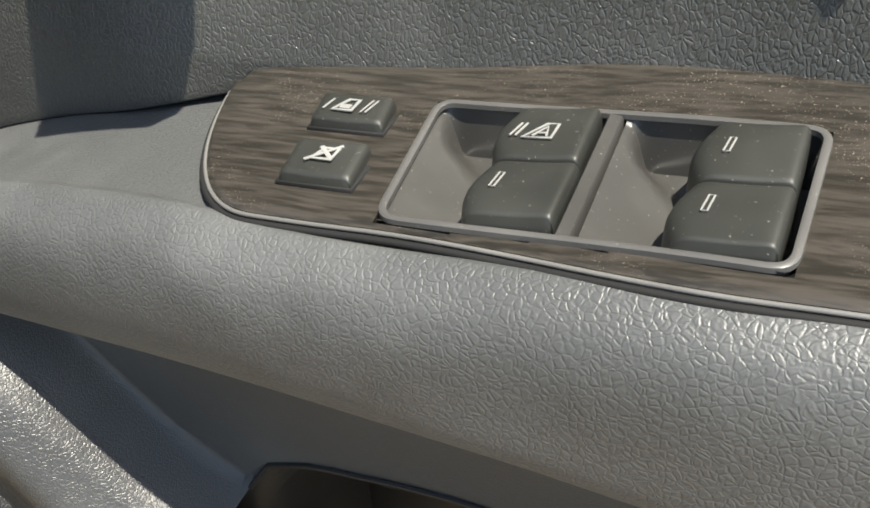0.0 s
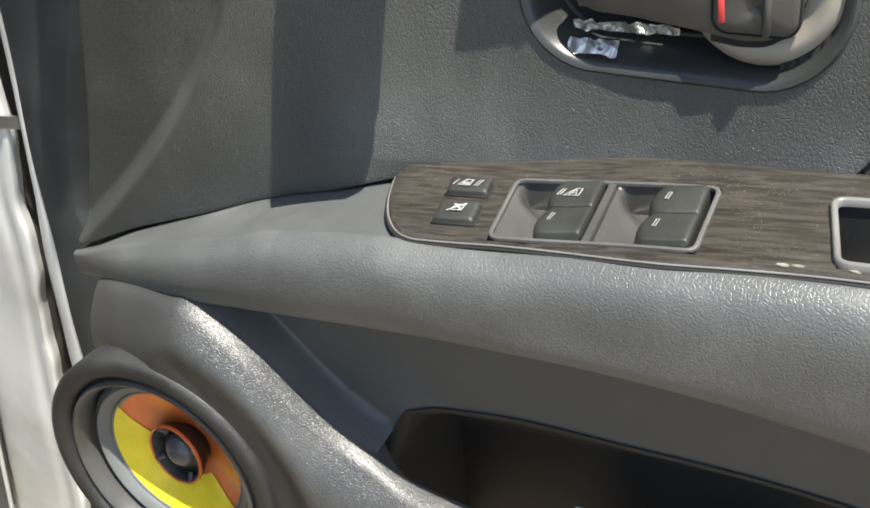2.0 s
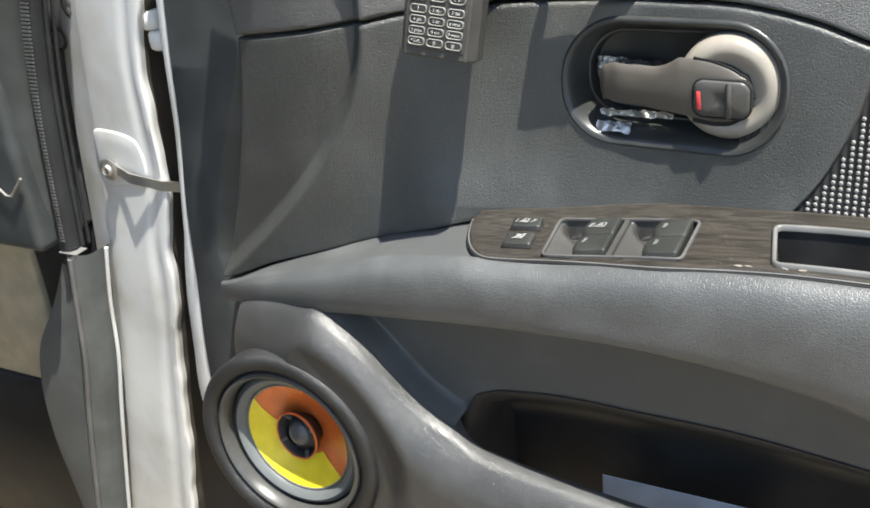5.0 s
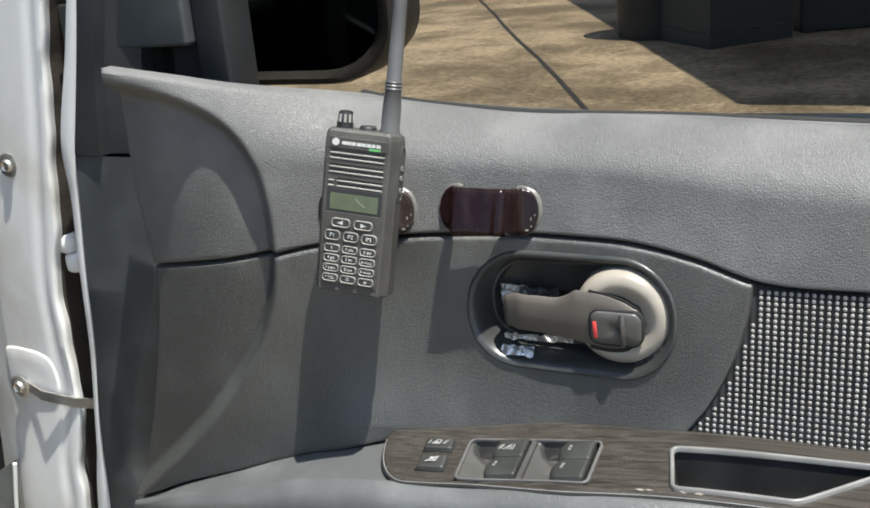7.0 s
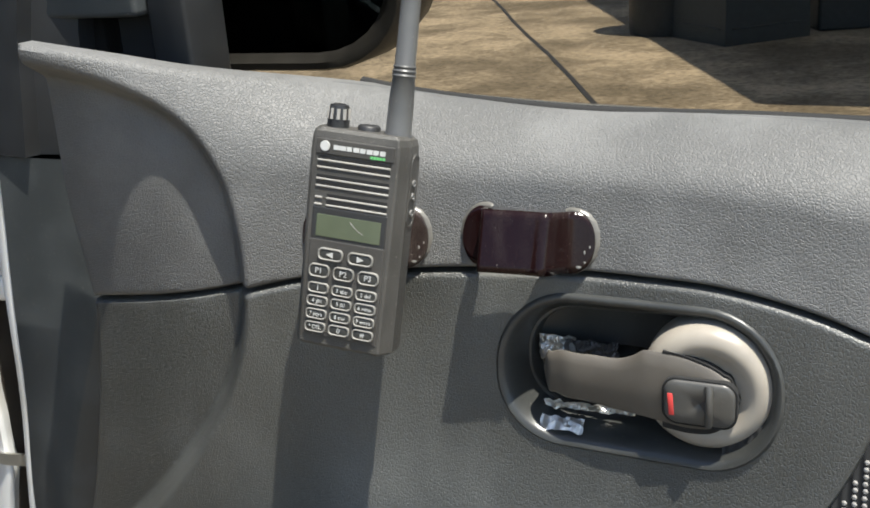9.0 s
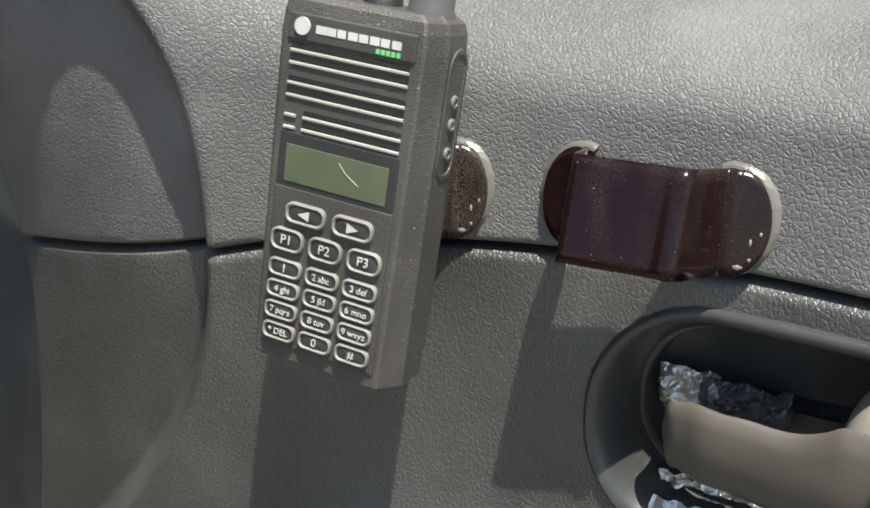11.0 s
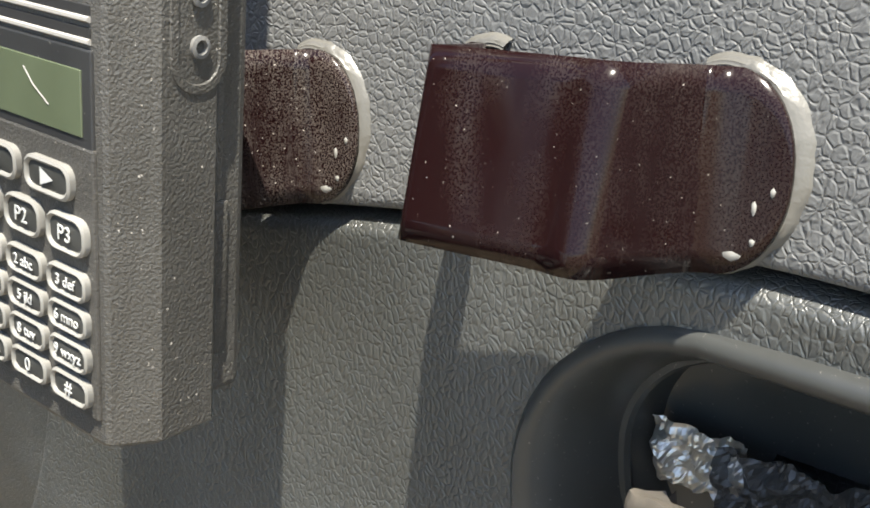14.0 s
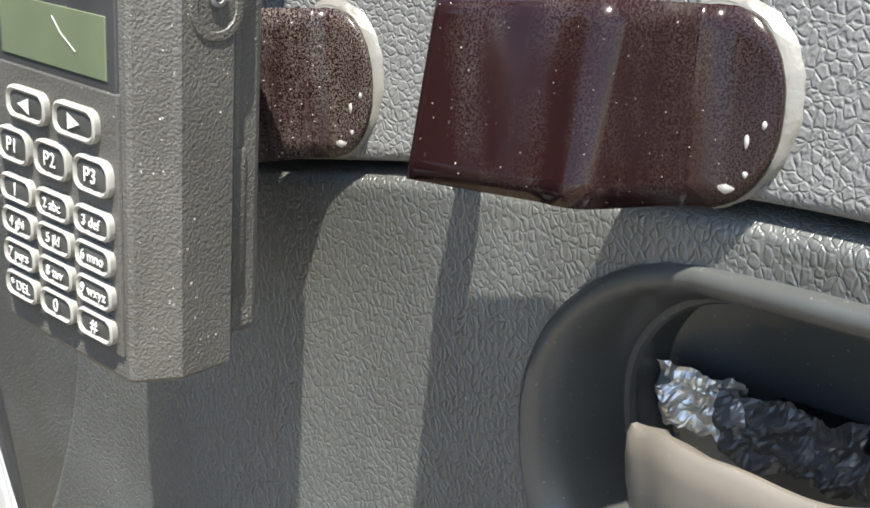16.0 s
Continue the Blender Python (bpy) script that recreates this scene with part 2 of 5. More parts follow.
# crumpled foil
M_FOIL, nt, b = shader("aluminium foil", (0.66, 0.65, 0.62), 0.45, 1.0)
co = coords(nt)
f1 = node(nt, "ShaderNodeTexVoronoi", Scale=120.0)
nt.links.new(co, f1.inputs["Vector"])
bumped(nt, b, f1.outputs["Distance"], 0.8, 0.003)
M_SOOT = plastic("black crumpled lining", (0.06, 0.06, 0.058), 0.35, 0.001, 250, dust=0.9)

# fabric
M_FABRIC, nt, b = shader("black woven fabric", (0.03, 0.03, 0.03), 0.85, 0, 0.2)
co = coords(nt)
wv = node(nt, "ShaderNodeTexWave", Scale=62.0)
nt.links.new(co, wv.inputs["Vector"])
bumped(nt, b, wv.outputs["Fac"], 0.8, 0.001)
M_THREAD = plastic("pale fabric thread", (0.26, 0.248, 0.23), 0.75)

# concrete ground
M_GROUND, nt, b = shader("worn yard concrete", (0.3, 0.25, 0.17), 0.9, 0, 0.2)
co = coords(nt)
g1 = node(nt, "ShaderNodeTexNoise", Scale=0.9, Detail=8.0, Roughness=0.65)
g2 = node(nt, "ShaderNodeTexNoise", Scale=22.0, Detail=10.0, Roughness=0.75)
nt.links.new(co, g1.inputs["Vector"])
nt.links.new(co, g2.inputs["Vector"])
c1 = mixed(nt, None, ramp(nt, g1.outputs["Fac"], 0.38, 0.66), (0.13, 0.105, 0.07), (0.37, 0.3, 0.21))
mx = nt.nodes.new("ShaderNodeMix")
mx.data_type = "RGBA"
mx.blend_type = "MULTIPLY"
mx.inputs[0].default_value = 0.75
nt.links.new(c1.outputs[2], mx.inputs[6])
g3 = mixed(nt, None, ramp(nt, g2.outputs["Fac"], 0.36, 0.6), (0.3, 0.28, 0.25), (1, 1, 1))
nt.links.new(g3.outputs[2], mx.inputs[7])
nt.links.new(mx.outputs[2], b.inputs["Base Color"])
bumped(nt, b, g2.outputs["Fac"], 0.5, 0.01)

# window and mirror glass
M_GLASS = bpy.data.materials.new("tinted window glass")
M_GLASS.use_nodes = True
nt = M_GLASS.node_tree
nt.nodes.clear()
out = nt.nodes.new("ShaderNodeOutputMaterial")
tr = node(nt, "ShaderNodeBsdfTransparent", Color=(0.74, 0.72, 0.68, 1))
gl = node(nt, "ShaderNodeBsdfGlossy", Roughness=0.02)
ms = nt.nodes.new("ShaderNodeMixShader")
fr = node(nt, "ShaderNodeFresnel", IOR=1.45)
nt.links.new(ramp(nt, fr.outputs[0], 0, 1, 0, 0.4), ms.inputs[0])
nt.links.new(tr.outputs[0], ms.inputs[1])
nt.links.new(gl.outputs[0], ms.inputs[2])
nt.links.new(ms.outputs[0], out.inputs[0])
M_MIRROR, _, _ = shader("dark mirror glass", (0.06, 0.08, 0.1), 0.04, 1.0)


# ---- building helpers ----
def empty(name, label, category, at=(0, 0, 0), group="", kind=""):
    e = new(name)
    e.location = at
    return tagged(e, label, category, group, kind)


def finish(ob, material, smooth=True):
    if material:
        ob.data.materials.append(material)
    if smooth:
        ob.data.shade_smooth()
        ob.data.set_sharp_from_angle(angle=radians(48))
    return ob


def put(name, mesh, material, parent, label="", smooth=True):
    ob = new(name, mesh)
    finish(ob, material, smooth)
    if parent:
        ob.parent = parent
        ob.matrix_parent_inverse = parent.matrix_basis.inverted() if parent.parent is None else Matrix()
    return tagged(ob, label)


def part(name, bm, material, parent, label="", smooth=True):
    mesh = bpy.data.meshes.new(name)
    bmesh.ops.recalc_face_normals(bm, faces=bm.faces)
    bm.to_mesh(mesh)
    bm.free()
    return put(name, mesh, material, parent, label, smooth)


def crom(xs, ys):
    """A smooth curve through few control points, as a function."""
    xs, ys = np.array(xs, float), np.array(ys, float)
    s = np.gradient(ys, xs)

    def f(x):
        x = np.clip(np.asarray(x, float), xs[0], xs[-1])
        i = np.clip(np.searchsorted(xs, x) - 1, 0, len(xs) - 2)
        h = xs[i + 1] - xs[i]
        t = (x - xs[i]) / h
        return ((2 * t**3 - 3 * t**2 + 1) * ys[i] + (t**3 - 2 * t**2 + t) * h * s[i]
                + (-2 * t**3 + 3 * t**2) * ys[i + 1] + (t**3 - t**2) * h * s[i + 1])
    return f


def sstep(t):
    t = np.clip(t, 0, 1)
    return t * t * (3 - 2 * t)


def bez(points, n=8):
    """A rounded polyline (uniform cubic B-spline) through a list of points, ends kept."""
    p = [np.array(q, float) for q in points]
    p = [2 * p[0] - p[1]] + p + [2 * p[-1] - p[-2]]
    res = []
    for i in range(1, len(p) - 2):
        for k in range(n):
            t = k / n
            res.append(((1 - t)**3 * p[i - 1] + (3 * t**3 - 6 * t**2 + 4) * p[i]
                        + (-3 * t**3 + 3 * t**2 + 3 * t + 1) * p[i + 1] + t**3 * p[i + 2]) / 6)
    res.append((p[-3] + 4 * p[-2] + p[-1]) / 6)
    return res


def sheet(grid, close_u=False, close_v=False):
    """A bmesh from rows of points."""
    g = np.array(grid)
    nu, nv = g.shape[:2]
    bm = bmesh.new()
    vs = [[bm.verts.new(g[i, j]) for j in range(nv)] for i in range(nu)]
    for i in range(nu if close_u else nu - 1):
        for j in range(nv if close_v else nv - 1):
            a, b_, c, d = vs[i][j], vs[(i + 1) % nu][j], vs[(i + 1) % nu][(j + 1) % nv], vs[i][(j + 1) % nv]
            try:
                bm.faces.new((a, b_, c, d))
            except ValueError:
                pass
    return bm


def grid_mesh(name, X, Y, Z, thick=0.0):
    """A mesh from arrays of coordinates, quickly; thick adds a turned-back border."""
    if thick:
        def pad(a, d):
            a = np.vstack([a[:1], a, a[-1:]])
            a = np.hstack([a[:, :1], a, a[:, -1:]])
            if d:
                a[0, :] += d
                a[-1, :] += d
                a[1:-1, 0] += d
                a[1:-1, -1] += d
            return a
        X, Y, Z = pad(X, 0), pad(Y, thick), pad(Z, 0)
    nu, nv = X.shape
    idx = np.arange(nu * nv).reshape(nu, nv)
    f = np.stack([idx[:-1, :-1], idx[1:, :-1], idx[1:, 1:], idx[:-1, 1:]], -1).reshape(-1, 4)
    me = bpy.data.meshes.new(name)
    me.from_pydata(np.stack([X, Y, Z], -1).reshape(-1, 3).tolist(), [], f.tolist())
    me.update()
    return me


def box_bm(x0, x1, y0, y1, z0, z1, bevel=0.0, seg=2, m=None):
    bm = bmesh.new()
    bmesh.ops.create_cube(bm, size=1)
    bmesh.ops.scale(bm, vec=(x1 - x0, y1 - y0, z1 - z0), verts=bm.verts)
    bmesh.ops.translate(bm, vec=((x0 + x1) / 2, (y0 + y1) / 2, (z0 + z1) / 2), verts=bm.verts)
    if bevel:
        bmesh.ops.bevel(bm, geom=bm.edges[:], offset=bevel, segments=seg, profile=0.5, affect="EDGES")
    if m:
        bmesh.ops.transform(bm, matrix=m, verts=bm.verts)
    return bm


def ribbon(path, section, closed=False, up=(0, -1, 0)):
    """Sweep a closed section (list of (side, up)) along a path."""
    pts = [Vector(p) for p in path]
    rows = []
    n = len(pts)
    for i, p in enumerate(pts):
        a = pts[(i - 1) % n] if closed or i else p
        c = pts[(i + 1) % n] if closed or i < n - 1 else p
        t = (c - a).normalized()
        u = Vector(up)
        s = t.cross(u).normalized()
        u = s.cross(t).normalized()
        rows.append([p + s * q[0] + u * q[1] for q in section])
    bm = sheet(rows, close_u=closed, close_v=True)
    if not closed:
        for r in (0, -1):
            bm.verts.ensure_lookup_table()
            k = len(section)
            vs = bm.verts[:k] if r == 0 else bm.verts[len(bm.verts) - k:]
            try:
                bm.faces.new(list(vs))
            except ValueError:
                pass
    return bm


def round_sec(r, n=10, sx=1.0):
    return [(r * sx * math.cos(2 * math.pi * k / n), r * math.sin(2 * math.pi * k / n)) for k in range(n)]


def lathe(profile, n=48, m=None):
    """Spin (radius, height) points round z, then transform."""
    rows = [[(r * math.cos(2 * math.pi * k / n), r * math.sin(2 * math.pi * k / n), h) for k in range(n)] for r, h in profile]
    bm = sheet(rows, close_v=True)
    bmesh.ops.remove_doubles(bm, verts=bm.verts, dist=1e-6)
    if m:
        bmesh.ops.transform(bm, matrix=m, verts=bm.verts)
    return bm


def stadium(w, h, r, n=8):
    """Outline of a rounded rectangle, centred."""
    pts = []
    for cx, cz, a0 in ((w / 2 - r, h / 2 - r, 0), (-w / 2 + r, h / 2 - r, 90), (-w / 2 + r, -h / 2 + r, 180), (w / 2 - r, -h / 2 + r, 270)):
        for k in range(n + 1):
            a = radians(a0 + 90 * k / n)
            pts.append((cx + r * math.cos(a), cz + r * math.sin(a)))
    return pts


FACE_OUT = Matrix.Rotation(radians(90), 4, "X")   # local z -> world -y


# ---- the setting: ground ----
gx = np.concatenate([[-400, -60], np.linspace(-14, 10, 60), [60, 400]])
gy = np.concatenate([[-400, -60], np.linspace(-10, 18, 60), [60, 400]])
GX, GY = np.meshgrid(gx, gy, indexing="ij")
ground = put("ground", grid_mesh("ground", GX, GY, GX * 0), M_GROUND, None)
tagged(ground, "worn sandy concrete yard with damp patches", "ground", kind="structure")
j0, j1 = Vector((-5.15, 13.2, 0)), Vector((-0.3, 2.9, 0))
joint = part("trim", ribbon([j0 + (j1 - j0) * k / 12 + Vector((0.012 * math.sin(k * 1.7), 0, 0.001)) for k in range(13)],
                            [(-0.016, 0), (0.016, 0), (0.016, 0.002), (-0.016, 0.002)], up=(0, 0, 1)), M_DARK, None)
tagged(joint, "dark open joint across the concrete yard", "ground joint", kind="structure")

# ---- door surfaces ----
seam_z = crom([-0.36, -0.31, -0.2, -0.14, -0.065, 0.068, 0.132, 0.175, 0.215, 0.3, 0.7],
              [0.866, 0.872, 0.886, 0.897, 0.904, 0.908, 0.907, 0.899, 0.886, 0.882, 0.88])
belt_z = crom([-0.36, -0.29, -0.24, -0.2, -0.125, 0, 0.15, 0.3, 0.7], [1.062, 1.058, 1.047, 1.034, 1.013, 0.996, 0.991, 0.985, 0.976])
arm_in_z = crom([-0.37, -0.35, -0.286, -0.203, -0.132, -0.077, 0, 0.1, 0.168, 0.3, 0.7],
                [0.631, 0.636, 0.664, 0.693, 0.716, 0.731, 0.744, 0.758, 0.763, 0.764, 0.752])
main_y = crom([-0.36, -0.18, -0.14, -0.1, -0.05, 0.0, 0.05, 0.1, 0.15, 0.22, 0.3, 0.7],
              [-0.016, -0.012, 0.003, 0.014, 0.022, 0.026, 0.027, 0.021, 0.014, 0.008, 0.006, 0.006])
CREST = bez([(-0.33, 1.05), (-0.3, 1.049), (-0.25, 1.042), (-0.2, 1.015), (-0.172, 0.978), (-0.165, 0.93), (-0.164, 0.885),
             (-0.172, 0.838), (-0.21, 0.77), (-0.28, 0.698), (-0.352, 0.638), (-0.38, 0.61)], 6)
CREST = np.array(CREST)


def crest_distance(x, z):
    """Signed distance to the crest of the front scoop, positive towards the rear of the door."""
    shape = x.shape
    p = np.stack([x.ravel(), z.ravel()], 1)
    best = np.full(len(p), 9.0)
    sign = np.ones(len(p))
    for a, c in zip(CREST[:-1], CREST[1:]):
        ab = c - a
        t = np.clip(((p - a) @ ab) / (ab @ ab), 0, 1)
        q = p - (a + t[:, None] * ab)
        d = np.hypot(q[:, 0], q[:, 1])
        s = ab[0] * q[:, 1] - ab[1] * q[:, 0]
        take = d < best
        best[take] = d[take]
        sign[take] = np.where(s[take] > 0, 1, -1)
    return (best * sign).reshape(shape)


def door_y(x, z):
    """Depth of the trim's face above the armrest."""
    zs = seam_z(x)
    y = main_y(x) - 0.14 * np.clip(zs - z, 0, 0.3) * sstep((x + 0.2) / 0.1) - 1.8 * np.clip(0.805 - z, 0, 0.06)**2 * sstep((x + 0.2) / 0.1)
    t = np.clip(z - zs, 0, 0.2) / np.maximum(belt_z(x) - zs, 0.01)
    rear = sstep((x + 0.30) / 0.2)
    y = y + t * 0.021 * rear + 0.045 * rear * np.clip((t - 0.55) / 0.45, 0, 1)**2.2 - 0.02 * (1 - rear) * t
    d = crest_distance(x, z)
    y = y + np.where(d < 0, 0.02 * sstep(-d / 0.018 + 0.06), 0.02 * sstep(np.array(0.06)))
    return y


left_x = crom([0.6, 0.639, 0.72, 0.79, 0.85, 0.88, 0.95, 1.0, 1.06], [-0.37, -0.362, -0.335, -0.315, -0.302, -0.300, -0.299, -0.293, -0.286])
right_x = crom([0.7, 0.761, 0.79, 0.815, 0.856, 0.888, 0.95], [0.14, 0.166, 0.187, 0.2, 0.213, 0.217, 0.215])


def trim_patch(name, x0, x1, zlo, zhi, nu, nv, yfun, warp_left=False, warp_right=False, roll=0.0035, inset=0.0012):
    u = np.linspace(0, 1, nu)
    v = np.linspace(0, 1, nv)
    U, V = np.meshgrid(u, v, indexing="ij")
    X = x0 + (x1 - x0) * U
    for _ in range(3):
        zl, zh = zlo(X) + inset, zhi(X) - inset
        Z = zl + (zh - zl) * V
        X = x0 + (x1 - x0) * U
        if warp_left:
            X = X + (left_x(Z) - x0) * (1 - sstep(U * (x1 - x0) / 0.14))
        if warp_right:
            X = X + (right_x(Z) - x1) * sstep(1 - (1 - U) * (x1 - x0) / 0.2)
    Y = yfun(X, Z)
    e = np.minimum(V, 1 - V) * (zh - zl)
    if warp_left or warp_right:
        if warp_left:
            e = np.minimum(e, U * (x1 - x0))
        if warp_right:
            e = np.minimum(e, (1 - U) * (x1 - x0))
    Y = Y + roll * (1 - np.sqrt(np.clip(1 - (1 - np.clip(e / roll, 0, 1))**2, 0, 1)))
    return grid_mesh(name, X, Y, Z, 0.012)


door = empty("open_door", "open car door, grey grained vinyl trim with wood film armrest", "door", (0, 0, 0.3))
put("upper_trim", trim_patch("upper_trim", -0.31, 0.7, seam_z, belt_z, 420, 66, door_y, warp_left=True), M_UPPER, door,
    "coarse-grained grey vinyl upper trim")

CUPC, CUPW, CUPH, CUPR = (0.078, 0.8495), 0.163, 0.088, 0.041


def cup_sd(x, z):
    qx = np.abs(x - CUPC[0]) - (CUPW / 2 - CUPR)
    qz = np.abs(z - CUPC[1] - 0.02 * (x - CUPC[0])) - (CUPH / 2 - CUPR)
    return np.hypot(np.maximum(qx, 0), np.maximum(qz, 0)) + np.minimum(np.maximum(qx, qz), 0) - CUPR


def mid_y(x, z):
    y = door_y(x, z)
    return y + 0.05 * sstep((0.002 - cup_sd(x, z)) / 0.006)


put("middle_trim", trim_patch("middle_trim", -0.30, 0.217, arm_in_z, seam_z, 300, 96, mid_y, warp_left=True, warp_right=True), M_MID, door,
    "fine-grained grey vinyl centre trim, dusty in its front scoop")
fabric_y = lambda x, z: door_y(x, z) + 0.004
fabric = put("fabric_insert", trim_patch("fabric_insert", 0.13, 0.7, arm_in_z, seam_z, 90, 40, fabric_y), M_FABRIC, door, "black woven fabric with pale dots")

# pale dots of the fabric
def dots():
    verts, faces = [], []
    for i in range(100):
        for j in range(32):
            x = 0.145 + i * 0.0051 + (0.0 if j % 2 else 0.0002)
            z = 0.772 + j * 0.0041
            if x < float(right_x(z)) + 0.003 or z > float(seam_z(x)) - 0.003 or z < float(arm_in_z(x)) + 0.003 or x > 0.62:
                continue
            y = float(fabric_y(np.array([[x]]), np.array([[z]]))[0, 0])
            k = len(verts)
            w, h = 0.0016, 0.00185
            for a in range(6):
                verts.append((x + w * math.cos(a * math.pi / 3), y - 0.0002, z + h * math.sin(a * math.pi / 3)))
            for a in range(6):
                verts.append((x + 0.5 * w * math.cos(a * math.pi / 3), y - 0.0011, z + 0.5 * h * math.sin(a * math.pi / 3)))
            for a in range(6):
                faces.append((k + a, k + (a + 1) % 6, k + 6 + (a + 1) % 6, k + 6 + a))
            faces.append(tuple(k + 6 + a for a in range(6)))
    me = bpy.data.meshes.new("fabric_dots")
    me.from_pydata(verts, [], faces)
    return me


tagged(put("fabric_dots", dots(), M_THREAD, fabric), kind="stuff")

# ---- armrest ----
top_z = crom([-0.37, -0.35, -0.286, -0.203, -0.132, -0.077, 0, 0.1, 0.168, 0.3, 0.7], [0.63, 0.635, 0.664, 0.695, 0.718, 0.730, 0.7385, 0.753, 0.760, 0.762, 0.75])
rim_y = crom([-0.37, -0.34, -0.28, -0.2, -0.12, -0.05, 0.05, 0.15, 0.3, 0.7], [-0.02, -0.029, -0.048, -0.064, -0.073, -0.0805, -0.087, -0.093, -0.095, -0.095])
bot_z = crom([-0.37, -0.33, -0.26, -0.19, -0.1, 0, 0.07, 0.155, 0.24, 0.32, 0.7], [0.612, 0.62, 0.638, 0.655, 0.67, 0.684, 0.69, 0.686, 0.668, 0.63, 0.55])
bot_y = crom([-0.37, -0.33, -0.26, -0.19, -0.05, 0.07, 0.3, 0.7], [-0.02, -0.03, -0.055, -0.068, -0.084, -0.096, -0.1, -0.1])


def arm_face_y(x):
    return float(door_y(np.array([[x]]), np.array([[float(arm_in_z(x))]]))[0, 0])


def plane_z(x, y):
    """Height of the armrest's top."""
    return float(top_z(x)) + 0.1 * max(0.0, y + 0.075)


rows = []
for x in np.linspace(-0.352, 0.7, 220):
    x = float(x)
    yi, yo, zt = arm_face_y(x) + 0.012, float(rim_y(x)), float(top_z(x))
    zb, yb = float(bot_z(x)), float(bot_y(x))
    h = zt - zb
    span = yi - yo
    bulge = 0.015 * sstep((x + 0.36) / 0.16)
    dip = 0.06 * float(sstep((x + 0.045) / 0.02))
    pts = [(yi, zt - dip), (yi - 0.3 * span, zt - dip), (yo + 0.011, zt - dip), (yo + 0.008, zt - 0.2 * dip), (yo + 0.005, zt + 0.0035), (yo, zt + 0.002), (yo - 0.4 * bulge, zt - 0.0015), (yo - 0.75 * bulge, zt - 0.11 * h),
           (yo - bulge, zt - 0.3 * h), (yo - bulge, zt - 0.6 * h), (yb - 0.55 * bulge, zb + 0.1 * h), (yb, zb + 0.004), (yb + 0.015, zb - 0.003), (yb + 0.05, zb - 0.002)]
    rows.append([(x, q[0], q[1]) for q in bez(pts, 4)])
armrest = part("armrest", sheet(rows), M_ARM, door, "padded grey vinyl armrest")

# wood film panel with its pale edge trim
MOD = [(0.003, -0.021, 0), (0.1125, -0.027, 0), (0.1125, -0.0785, 0), (0.0075, -0.0735, 0)]
PULL = [(0.165, -0.033, 0), (0.318, -0.03, 0), (0.255, -0.081, 0), (0.174, -0.081, 0)]


def inside(quad, x, y):
    for i in range(4):
        a, c = quad[i], quad[(i + 1) % 4]
        if (c[0] - a[0]) * (y - a[1]) - (c[1] - a[1]) * (x - a[0]) > 0:
            return False
    return True


def wood_rows(x0, x1, n, inner, outer, dz, lift=0.0):
    res = []
    for x in np.linspace(x0, x1, n):
        x = float(x)
        a, c = inner(x), outer(x)
        row = [(x, a, plane_z(x, a) + dz - 0.004)]
        for k in range(49):
            y = a + (c - a) * k / 48
            e = min(k, 48 - k) / 48 * abs(c - a)
            cut = 0.055 if inside(MOD, x, y) or inside(PULL, x, y) else 0.0
            row.append((x, y, plane_z(x, y) + dz - max(0, 0.0025 - e) * 0.4 - cut))
        row.append((x, c, plane_z(x, c) + dz - 0.005))
        res.append(row)
    return res


def panel_inner(x):
    return max(arm_face_y(x) + 0.004, -0.3) if x > -0.072 else -0.014


def panel_outer(x):
    # slanted, rounded front end
    if x < -0.03:
        t = (x + 0.074) / 0.044
        return -0.016 - 0.06 * (1 - (1 - max(0.0, t))**2.2)**0.75 if t > 0 else -0.016
    return -0.076 - 0.011 * float(sstep((x - 0.0) / 0.11))


wood_panel = part("wood_panel", sheet(wood_rows(-0.0738, 0.45, 340, panel_inner, panel_outer, 0.0045)), M_WOOD, door,
                  "dark wood film panel, dusty and chipped along its edge")
edge_line = [(float(x), panel_outer(float(x)) - 0.0008, plane_z(float(x), panel_outer(float(x))) + 0.003) for x in np.concatenate([np.linspace(-0.0735, -0.03, 30), np.linspace(-0.026, 0.45, 60)])]
part("edge_trim", ribbon(edge_line, round_sec(0.0007, 8), up=(0, 0, 1)), M_TRIMLINE, wood_panel)
# near-black strip standing in for the shade in the gap below the edge
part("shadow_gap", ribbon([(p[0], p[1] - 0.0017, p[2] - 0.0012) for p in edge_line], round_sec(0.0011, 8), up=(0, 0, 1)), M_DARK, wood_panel)
